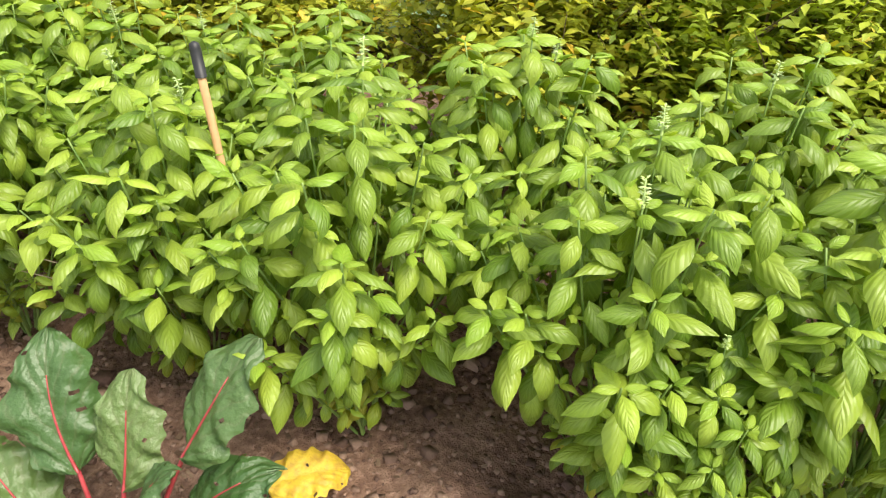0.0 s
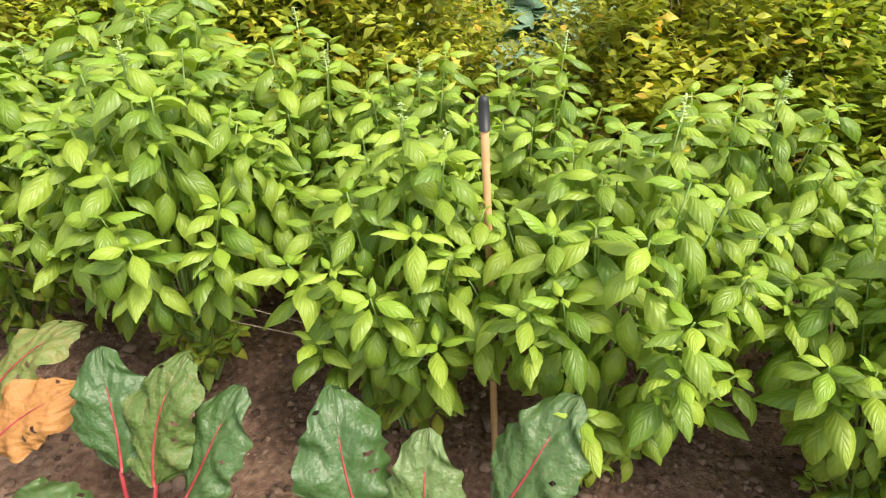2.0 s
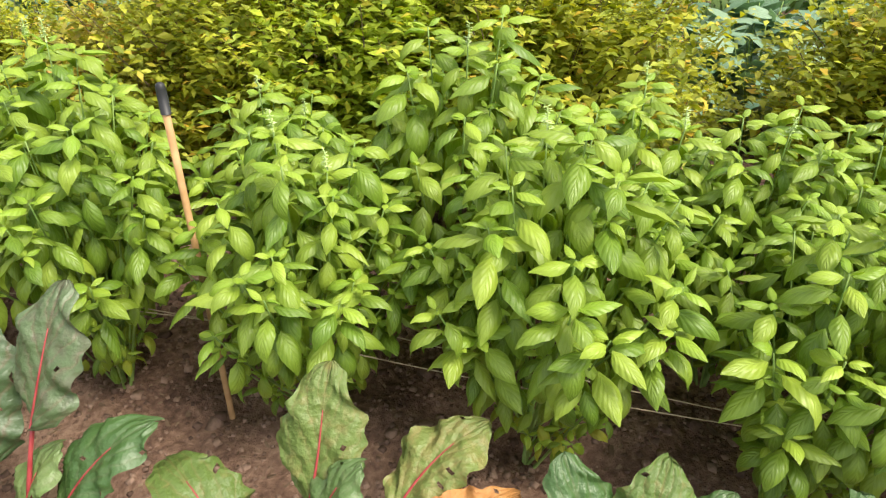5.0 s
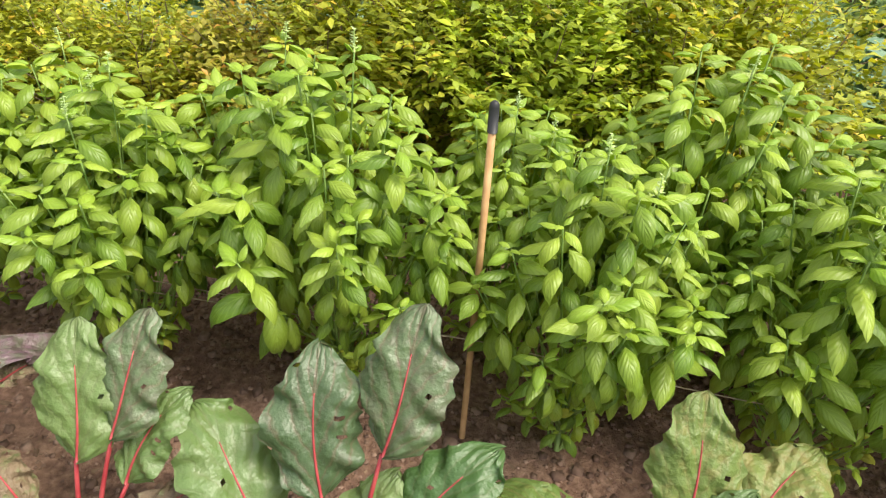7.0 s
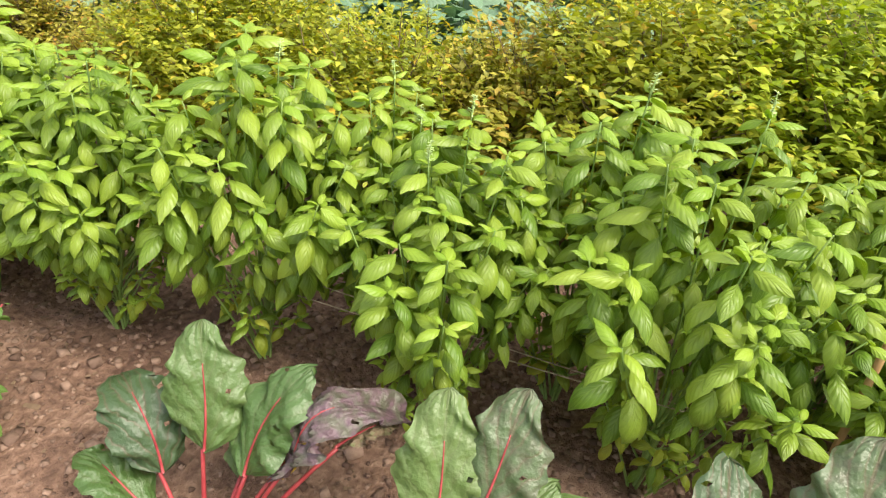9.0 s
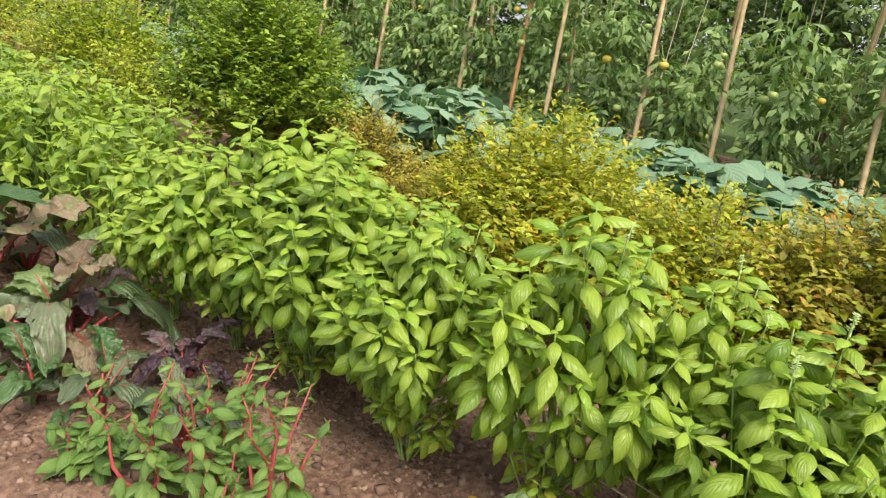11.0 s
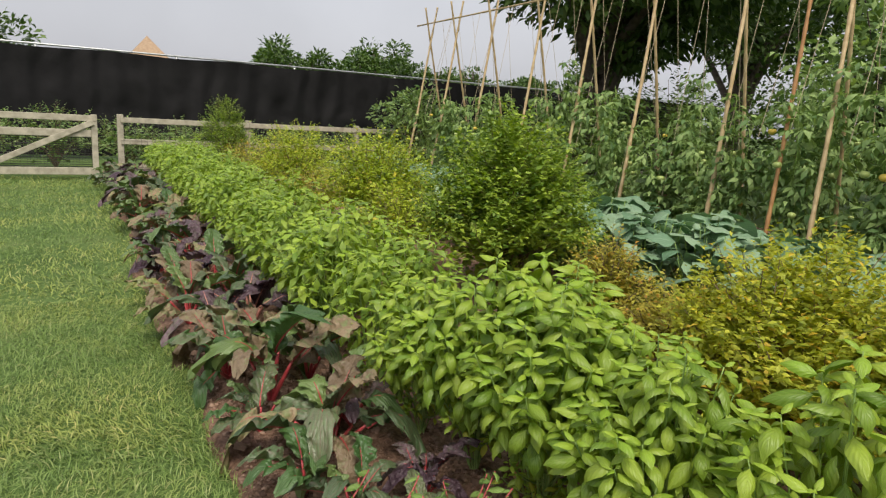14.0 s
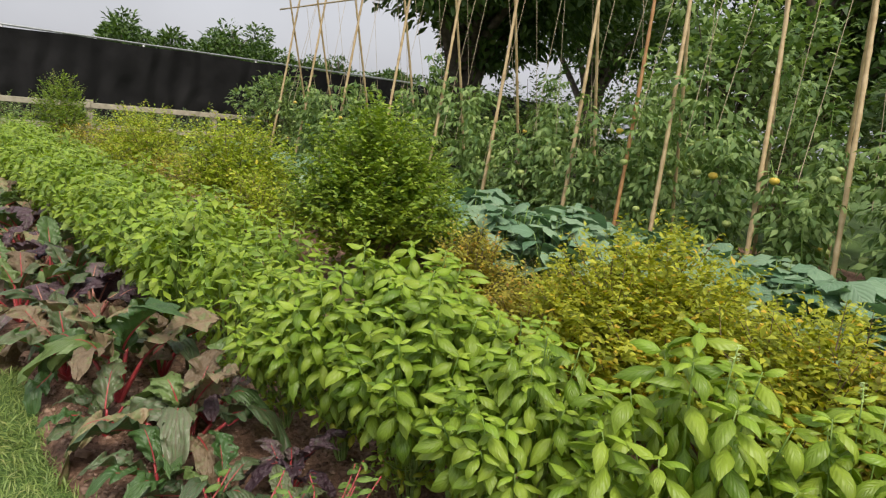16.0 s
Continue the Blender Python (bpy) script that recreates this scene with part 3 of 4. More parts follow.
NEAR = [basil_plant(11 + i, h, s, n, True, 55, f, 0.88) for i, (h, s, n, f) in enumerate(((0.92, 0.31, 38, 2), (0.95, 0.32, 40, 1), (0.90, 0.30, 37, 2), (0.94, 0.315, 39, 1)))]
MIDDLE = [basil_plant(21 + i, h, s, n, True, 55, 0, 0.80) for i, (h, s, n) in enumerate(((0.90, 0.31, 44), (0.92, 0.32, 46), (0.88, 0.30, 42)))]
FAR = [basil_plant(31 + i, h, s, n, False, 0, 0, 0.8) for i, (h, s, n) in enumerate(((0.84, 0.28, 32), (0.88, 0.29, 34), (0.80, 0.27, 30)))]

def basil_row():
    rg = np.random.default_rng(5)
    front = [(1.36, -2.5, 1), (1.36, -1.98, 1), (1.34, -1.45, 1), (1.30, -0.95, 1), (1.27, -0.47, 0.96), (1.35, 0.10, 0.97), (1.36, 0.56, 0.97), (1.40, 1.2, 1.02), (1.36, 1.78, 0.95),
             (1.42, 2.40, 0.97), (1.44, 2.93, 1), (1.46, 3.47, 0.96), (1.40, 3.95, 0.97), (1.40, 4.42, 1.0), (1.38, 4.84, 1.04), (1.34, 5.22, 0.86)]
    back = [(-2.2, 1), (-1.7, 1), (-1.2, 1), (-0.72, 1.02), (-0.2, 1.0), (0.36, 0.96), (0.95, 1.03), (1.42, 1.06), (1.95, 0.9), (2.62, 1.0), (3.15, 1.02), (4.2, 0.92), (4.66, 1.04)]
    spots = front + [(1.78 if y < 2.4 else 1.68 if y < 3.4 else 1.56, y, h) for y, h in back] + [(1.10, -0.66, 0.58), (1.32, 6.55, 0.98), (1.80, 0.66, 0.94)]
    y = 5.78
    while y < 15.6:
        spots += [(1.27, y, 0.96), (1.68, y + 0.24, 1.0)]
        y += 0.49
    used = set()
    for i, (x, y, s) in enumerate(spots):
        pool = (NEAR if y < 3.6 else MIDDLE) if -1.4 < y < 5.6 else FAR
        src = pool[i % len(pool)]
        s = s * rg.uniform(0.96, 1.04)
        m = pose(x + rg.normal(0, 0.02), y + rg.normal(0, 0.015), 0, 0, 0, rg.uniform(0, 360)) @ Matrix.Diagonal((s, s, s * rg.uniform(0.95, 1.05), 1))
        if src.name in used:
            ob = copy_thing(src, m)
        else:
            used.add(src.name)
            ob = src
        ob.matrix_basis = m
basil_row()

# ---- stakes and twine ----
def stake(x, y, h, lean):
    st = empty("garden_stake", "tan wooden stake with a black rubber cap", "stake", "stakes in the basil row", at=(x, y, 0))
    g = Geo()
    top = np.array([lean[0], lean[1], h])
    g.tube(np.array([[0, 0, -0.05], top * 0.5, top]), [0.0085, 0.0085, 0.0085], 8)
    part("pole", g.mesh("stake_pole", [M_STAKE]), st)
    g = Geo()
    d = top / np.linalg.norm(top)
    g.tube(np.array([top - d * 0.065, top - d * 0.01, top, top + d * 0.004]), [0.0112, 0.0112, 0.0095, 0.004], 10)
    part("cap", g.mesh("stake_cap", [M_CAP]), st, "black rubber cap")
STAKES = [(1.28, 0.31, 0.92, (0.10, 0.11)), (1.38, 2.01, 0.94, (0.0, 0.035)), (1.48, 4.70, 0.80, (0.01, 0.015)), (1.45, 6.71, 0.78, (0, 0))]
for s in STAKES:
    stake(*s)

def twine(a, b, sag, label="pale twine strung between the stakes"):
    g = Geo()
    t = np.linspace(0, 1, 14)[:, None]
    p = np.array(a) * (1 - t) + np.array(b) * t
    p[:, 2] -= sag * 4 * t[:, 0] * (1 - t[:, 0])
    g.tube(p, 0.0017, 5)
    tagged(new("twine", g.mesh("twine", [M_TWINE])), label, "twine", "twine along the basil row")
for i in range(3):
    (x0, y0, h0, l0), (x1, y1, h1, l1) = STAKES[i], STAKES[i + 1]
    twine((x0 - 0.02, y0, 0.34), (x1 - 0.02, y1, 0.34), 0.03)
    twine((x0 + 0.03, y0, 0.30), (x1 + 0.05, y1, 0.38), 0.02)

# ---- chard ----
CS, CC = 40, 18
CH = [leaf(1.0, 0.62, CS, CC, 0.5, d, 0.7, r, 0.44, 0.3, s, 0.035, 0.62) for s, d, r in ((21, 0.4, 0.06), (22, 0.75, 0.08), (23, 1.3, 0.085), (24, 0.6, 0.07))]
CHW = [leaf(1.0, 0.40, CS, CC, f, d, 0.8, r, 0.52, 0.0, s, 0.1, 0.55) for s, d, r, f in ((25, 0.6, 0.13, 0.9), (26, 1.1, 0.18, 0.6), (27, 1.7, 0.2, 0.4), (28, 0.9, 0.16, 1.2))]
CH_BLADE = {}
def chard_blade(mat, k, old=False):
    old = old or mat in (M_CHARD_DARK, M_CHARD_WORN)
    key = (mat.name, k, old)
    if key not in CH_BLADE:
        g = Geo()
        tv, tq, tu = (CHW if old else CH)[k]
        rh = np.random.default_rng(k + 50)
        mid = tu[tq].mean(1)
        keep = np.ones(len(tq), bool)
        for hx, hy, hr in zip(rh.choice([0.12, 0.26, 0.34, 0.7, 0.78, 0.9], 3), rh.uniform(0.35, 0.9, 3), rh.uniform(0.008, 0.02, 3)):
            keep &= np.hypot((mid[:, 0] - hx) * 0.47, mid[:, 1] - hy) > hr
        g.add(tv, tq[keep], tu)
        CH_BLADE[key] = g.mesh("chard_blade", [mat])
    return CH_BLADE[key]

def chard(x, y, leaves, size, mats, stalk, label, seed, lifts=(0.75, 1.4)):
    rg = np.random.default_rng(seed)
    ch = empty("chard_plant", label, "swiss chard", "chard plants along the lawn edge", at=(x, y, 0))
    for i in range(leaves):
        a = i * 2.399 + rg.uniform(-0.3, 0.3)
        lift = rg.uniform(*lifts)
        st = size * (rg.uniform(0.4, 0.95) if y < 4 else rg.uniform(0.35, 0.75))
        d = np.array([-math.sin(a) * math.cos(lift), math.cos(a) * math.cos(lift), math.sin(lift)])
        ln = size * rg.uniform(0.75, 1.2)
        droop = rg.integers(4)
        t = np.linspace(0, 1, 6)[:, None]
        p = d * st * t
        mat = mats[rg.integers(len(mats))]
        fm = mat4(p[-1:], a, lift - rg.uniform(0.0, 0.35 if y < 4 else 0.55), rg.normal(0, 0.3), ln)[0]
        lf = empty("leaf", "", "")
        lf.parent = ch
        part("blade", chard_blade(mat, droop, True), lf, m=Matrix(fm.tolist()))
        g = Geo()
        g.tube(p, np.linspace(0.0105, 0.0055, 6) * (size / 0.28), 6)
        tv = CHW[droop][0].reshape(CS + 1, CC + 1, 3)[:27:3, CC // 2]
        rib = (fm[:3, :3] @ tv.T).T + fm[:3, 3]
        g.tube(rib + (0, 0, 0.001), np.linspace(0.0052, 0.0012, 9) * (size / 0.28), 5)
        part("stalk", g.mesh("chard_stalk", [stalk]), lf, "red stalk and midrib" if stalk is M_STALK_RED else "")
    return ch

def chard_leafy(x, y, stalk, label, leaves):
    """A chard plant leaf by leaf: for each the place of its tip, the blade's length, material and shape."""
    ch = empty("chard_plant", label, "swiss chard", "chard plants along the lawn edge", at=(x, y, 0))
    for tx, ty, tz, ln, mat, k, roll in leaves:
        ln *= 1.06
        tip = np.array([tx - x, ty - y, tz])
        foot = np.array([0.14 * tip[0], 0.14 * tip[1], 0.0])
        run = tip - foot
        far = np.linalg.norm(run)
        neck = foot + run * max(0.12, 1 - 1.0 * ln / far) * np.array([0.8, 0.8, 1.0])
        d = tip - neck
        lift = math.atan2(d[2], math.hypot(d[0], d[1])) + (0.12, 0.22, 0.42, 0.16)[k]
        yaw = math.atan2(-d[0], d[1])
        fm = mat4(neck[None], yaw, lift, roll, ln)[0]
        lf = empty("leaf", "", "")
        lf.parent = ch
        part("blade", chard_blade(mat, k), lf, m=Matrix(fm.tolist()))
        g = Geo()
        t = np.linspace(0, 1, 7)[:, None]
        bow = foot + (neck - foot) * np.array([0.35, 0.35, 0.5])
        g.tube((1 - t) ** 2 * foot + 2 * t * (1 - t) * bow + t * t * neck, np.linspace(0.0068, 0.0042, 7), 7)
        tv = (CHW if mat in (M_CHARD_DARK, M_CHARD_WORN) else CH)[k][0].reshape(CS + 1, CC + 1, 3)[:29:3, CC // 2]
        g.tube((fm[:3, :3] @ tv.T).T + fm[:3, 3] + fm[:3, 2] / ln * 0.0015, np.linspace(0.0036, 0.0009, len(tv)), 6)
        part("stalk", g.mesh("chard_stalk", [stalk]), lf, "red stalk and midrib")
    return ch

G, D, W, Y = M_CHARD, M_CHARD_DARK, M_CHARD_WORN, M_CHARD_YELLOW
R, P = M_STALK_RED, M_STALK_PALE
GREEN_L = "swiss chard with glossy green leaves and red stalks"
DARK_L = "swiss chard with dark purple crumpled leaves"
WORN_L = "withered swiss chard with brown drooping leaves and red stalks"
U, F = M_CHARD_PURPLE, M_CHARD_PALE
chard_leafy(0.80, 0.42, R, GREEN_L, [(1.02, 0.15, 0.55, 0.26, G, 0, 0.25), (0.98, 0.62, 0.49, 0.28, G, 3, -0.25), (0.98, 0.41, 0.43, 0.23, G, 0, 0.1), (0.86, 0.80, 0.25, 0.27, G, 1, -0.2), (0.93, 0.10, 0.34, 0.22, G, 1, 0.3), (0.86, 0.28, 0.36, 0.18, G, 3, 0.0), (0.72, 0.6, 0.3, 0.24, G, 1, 0.2)])
chard_leafy(0.80, 0.98, R, GREEN_L, [(1.0, 1.12, 0.46, 0.25, G, 0, -0.2), (1.0, 0.94, 0.48, 0.27, F, 3, 0.1), (1.0, 0.80, 0.42, 0.25, G, 0, 0.3), (0.84, 1.34, 0.15, 0.27, G, 1, -0.2), (0.84, 0.78, 0.24, 0.22, G, 1, 0.2), (0.74, 1.12, 0.28, 0.24, G, 1, 0.1)])
chard_leafy(0.80, 1.62, R, "swiss chard with fading green leaves and pink ribs", [(1.02, 1.56, 0.57, 0.27, F, 0, 0.15), (0.93, 1.92, 0.38, 0.27, F, 2, -0.3), (1.12, 1.26, 0.44, 0.26, F, 3, 0.2), (0.96, 1.14, 0.36, 0.24, M_DRY, 3, 0.9), (0.90, 1.50, 0.46, 0.2, G, 3, 0.1), (0.74, 1.75, 0.3, 0.24, G, 1, 0.1)])
chard_leafy(0.80, 2.22, R, GREEN_L, [(1.04, 2.11, 0.66, 0.29, U, 0, 0.1), (1.0, 2.33, 0.56, 0.30, U, 3, -0.25), (0.95, 2.58, 0.42, 0.33, G, 1, -0.3), (0.95, 1.94, 0.43, 0.28, G, 1, 0.35), (0.86, 2.62, 0.18, 0.28, G, 1, -0.1), (0.92, 2.15, 0.34, 0.22, G, 3, 0.0), (0.72, 2.35, 0.3, 0.28, G, 1, 0.2)])
chard_leafy(0.80, 2.76, R, GREEN_L, [(1.0, 2.80, 0.53, 0.28, G, 0, -0.1), (1.03, 2.66, 0.56, 0.26, U, 0, 0.1), (0.98, 2.58, 0.42, 0.22, G, 3, 0.3), (0.90, 3.04, 0.28, 0.24, W, 2, -0.2), (0.84, 3.08, 0.12, 0.28, G, 1, -0.1), (0.9, 2.5, 0.28, 0.22, W, 1, 0.3), (0.72, 2.7, 0.28, 0.26, G, 1, 0.2)])
chard_leafy(0.84, 3.24, R, "swiss chard with holed green leaves, one withered dark", [(0.96, 3.55, 0.38, 0.26, U, 2, -0.3), (1.0, 3.32, 0.51, 0.26, G, 0, -0.1), (1.0, 3.10, 0.48, 0.26, G, 3, 0.25), (0.99, 2.94, 0.52, 0.28, D, 2, 0.3), (0.98, 3.05, 0.32, 0.1, Y, 3, 0.0), (1.04, 2.88, 0.42, 0.13, W, 1, 0.4), (0.88, 3.58, 0.2, 0.22, G, 1, 0.1), (1.1, 3.2, 0.32, 0.2, G, 3, 0.2)])
CHARDS = [
    (1.08, 4.72, 9, 0.19, (D,), R, DARK_L), (0.80, 4.72, 7, 0.2, (G, U), R, WORN_L), (0.92, 4.42, 7, 0.2, (G, U), R, GREEN_L),
    (0.88, 5.2, 13, 0.32, (W, G, U), R, WORN_L), (0.78, 5.78, 9, 0.38, (G, W), R, GREEN_L), (1.02, 5.95, 9, 0.31, (W, U), R, WORN_L), (0.66, 5.5, 8, 0.24, (U, G), R, WORN_L), (0.70, 4.95, 7, 0.22, (G, U), R, WORN_L), (1.05, 5.4, 7, 0.26, (G, D), R, DARK_L),
]
rg = np.random.default_rng(77)
yy = 6.15
while yy < 16.0:
    pick = rg.integers(5)
    mats, stalk, lab = [((W, U, G), R, WORN_L), ((D, D, U), P, DARK_L), ((W, W, U, G), R, WORN_L), ((G, W, U), R, WORN_L), ((W, F, G, D), R, WORN_L)][pick]
    CHARDS.append((0.64 + rg.uniform(-0.06, 0.06), yy, int(rg.integers(9, 13)), rg.uniform(0.27, 0.37), mats, stalk, lab))
    CHARDS.append((0.90 + rg.uniform(-0.05, 0.05), yy + 0.24, int(rg.integers(8, 12)), rg.uniform(0.27, 0.37), mats, stalk, lab))
    yy += 0.5
for i, c in enumerate(CHARDS):
    chard(*c, seed=100 + i, lifts=(0.85, 1.45) if c[1] < 4 else (0.75, 1.5) if c[1] < 6 else (0.6, 1.45))

# fallen leaves
def fallen(x, y, z, yaw, size, mat, label, k=1):
    fm = mat4([(x, y, z)], radians(yaw), 0.25, 0.3, size)[0]
    ob = new("fallen_leaf", chard_blade(mat, k))
    ob.matrix_basis = Matrix(fm.tolist())
    tagged(ob, label, "leaf")
fallen(1.02, 0.2, 0.09, 215, 0.2, Y, "crumpled yellow chard leaf lying on the soil")
fallen(1.42, 3.66, 0.02, 30, 0.035, Y, "small yellow leaf lying on the soil")

def weed(x, y, h, seed):
    rg = np.random.default_rng(seed)
    wd = empty("weed", "tall seeding weed with red stems and small green leaves", "weed", "weeds among the chard", at=(x, y, 0))
    rows, seedrows = [], []
    for i in range(6):
        a = rg.uniform(0, 6.28)
        t = np.linspace(0, 1, 8)
        r, top = rg.uniform(0.03, 0.2), h * rg.uniform(0.55, 1.05)
        p = np.c_[r * math.cos(a) * t + 0.022 * np.sin(t * 7 + a), r * math.sin(a) * t, top * t]
        g = Geo()
        g.tube(p, np.linspace(0.0075, 0.002, 8), 6)
        part("stem", g.mesh("weed_stem", [M_WEED_STEM]), wd)
        for s1 in np.linspace(1.0, 6.9, 14):
            k = int(s1)
            pos = p[k] + (p[k + 1] - p[k]) * (s1 - k)
            rows.append((pos, rg.uniform(0, 6.28), rg.uniform(-0.5, 0.4), rg.normal(0, 0.4), rg.uniform(0.05, 0.115) * (1.15 - 0.09 * s1)))
            if s1 > 4.5:
                for q in range(5):
                    seedrows.append((pos + rg.normal(0, 0.006, 3), rg.uniform(0, 6.28), rg.uniform(-0.2, 1.2), 0.0, rg.uniform(0.008, 0.016)))
    g = Geo()
    g.leaves(BASIL[1], frames_of(rows), 0)
    g.leaves(BASIL_LOW[0], frames_of(seedrows), 0)
    part("foliage", g.mesh("weed_foliage", [M_WEED]), wd)
for i, (x, y, h) in enumerate(((0.82, 4.12, 0.44), (0.90, 3.94, 0.44), (0.72, 4.26, 0.38), (0.95, 4.22, 0.42), (0.76, 3.94, 0.28), (0.66, 4.5, 0.28))):
    weed(x, y, h, 880 + i)

# ---- shrubs ----
SH = [leaf(1.0, 0.58, 2, 2, 0.25, d, 0.1, 0, 0.45, 1.0, s) for s, d in ((41, 0.3), (42, 0.7))]
SH_FAR = [leaf(1.0, 0.58, 2, 1, 0.0, d, 0.0, 0, 0.45, 1.0, s) for s, d in ((43, 0.3), (44, 0.7))]

def crown_frames(rg, k, centre, radii, size, shell=0.55, up=0.35, lumps=9):
    """Leaves spread over lumpy ellipsoids, pointing outwards."""
    lc = rg.normal(0, 1, (lumps, 3))
    lc /= np.linalg.norm(lc, axis=1)[:, None]
    lc = lc * rg.uniform(0.25, 0.76, (lumps, 1))
    lr = rg.uniform(0.2, 0.38, lumps)
    w = rg.integers(0, lumps, k)
    d = rg.normal(0, 1, (k, 3))
    d /= np.linalg.norm(d, axis=1)[:, None]
    r = rg.uniform(shell, 1.0, k) ** 0.7
    pos = lc[w] + d * (lr[w] * r)[:, None]
    pos = pos * np.array(radii) + np.array(centre)
    out = d + (pos - np.array(centre)) / np.array(radii) * 0.6
    yaw = np.arctan2(-out[:, 0], out[:, 1]) + rg.normal(0, 0.6, k)
    pitch = np.arctan2(out[:, 2], np.hypot(out[:, 0], out[:, 1])) * 0.5 + up * rg.normal(0.4, 1, k)
    return mat4(pos, yaw, pitch, rg.normal(0, 0.6, k), size * rg.uniform(0.6, 1.25, k)), lc * np.array(radii) + np.array(centre)

DL = "tall conical bushy shrub with dark green leaves"
def sprigs(rg, k, h, r, size, cone):
    """Leaf frames in rows along short twigs that stand out all over a lumpy crown; also each twig's two ends."""
    d = rg.normal(0, 1, (k, 3))
    d[:, 2] = np.abs(d[:, 2]) * 1.1 - 0.35
    d /= np.linalg.norm(d, axis=1)[:, None]
    az = np.arctan2(d[:, 1], d[:, 0])
    ph = rg.uniform(0, 6.28, 4)
    lump = 1 + 0.10 * np.sin(3 * az + ph[0]) * np.cos(4 * d[:, 2] + ph[1]) + 0.10 * np.sin(7 * az + ph[2] + 5 * d[:, 2]) + 0.06 * np.sin(13 * az + ph[3])
    depth = 1 - 0.5 * rg.random(k) ** 1.6
    slim = np.where(cone, 1.25 - 0.6 * np.clip(0.5 + 0.5 * d[:, 2], 0, 1), 1.0)
    tip = d * np.c_[r * slim, r * slim, np.full(k, h * 0.52)] * (lump * depth)[:, None] + (0, 0, h * 0.5)
    grow = d * (1, 1, 0.5) + np.c_[rg.normal(0, 0.3, (k, 2)), rg.uniform(0.35, 1.0, k)]
    grow /= np.linalg.norm(grow, axis=1)[:, None]
    ln = rg.uniform(2.0, 3.6, k) * size
    base = tip - grow * (ln * 0.55)[:, None]
    tip = base + grow * ln[:, None]
    frames = []
    yaw0, rise = np.arctan2(-grow[:, 0], grow[:, 1]), np.arctan2(grow[:, 2], np.hypot(grow[:, 0], grow[:, 1]))
    for j in range(9):
        s = 0.12 + 0.88 * j / 8
        side = (1.15 if j % 2 else -1.15) * (1 - 0.9 * (j == 8))
        frames.append(mat4(base + (tip - base) * s, yaw0 + side + rg.normal(0, 0.35, k), rise * 0.45 + rg.normal(-0.05, 0.3, k), rg.normal(0, 0.35, k), size * rg.uniform(0.7, 1.2, k) * (1 - 0.35 * s)))
    return np.concatenate(frames), base, tip

def shrub(x, y, h, r, mat, k, label, size=0.062, seed=0, name="shrub", cat="shrub", group="shrubs along the bed"):
    rg = np.random.default_rng(seed)
    sh = empty(name, label, cat, group, at=(x, y, 0))
    m1, base, tip = sprigs(rg, k // 10, h, r, size, label is DL)
    ki = k // 7
    d = rg.normal(0, 1, (ki, 3))
    d = d / np.linalg.norm(d, axis=1)[:, None] * (rg.random(ki) ** 0.5)[:, None]
    inner = mat4(d * np.array((r * 0.72, r * 0.72, h * 0.4)) + (0, 0, h * 0.44), rg.uniform(0, 6.28, ki), rg.normal(0.1, 0.5, ki), rg.normal(0, 0.5, ki), size * rg.uniform(1.0, 1.6, ki))
    m1 = np.concatenate([m1, inner])
    m1 = m1[m1[:, 2, 3] > 0.05]
    rg.shuffle(m1)
    g0 = Geo()
    for a, b in zip(base[:160], tip[:160]):
        g0.tube(np.array([a, (a + b) / 2, b]), [0.003, 0.002, 0.001], 4)
    for c in base[:26]:
        g0.tube(np.array([(0, 0, 0), c * (0.3, 0.3, 0.6), c]), [0.012, 0.007, 0.003], 5)
    tagged(part("twig", g0.mesh("shrub_twig", [M_WOODY]), sh), kind="stuff")
    g = Geo()
    tm = SH if y < 5 and x < 4 else SH_FAR
    g.leaves(tm[0], m1[::2])
    g.leaves(tm[1], m1[1::2])
    part("crown", g.mesh("shrub_crown", [mat]), sh)
    return sh

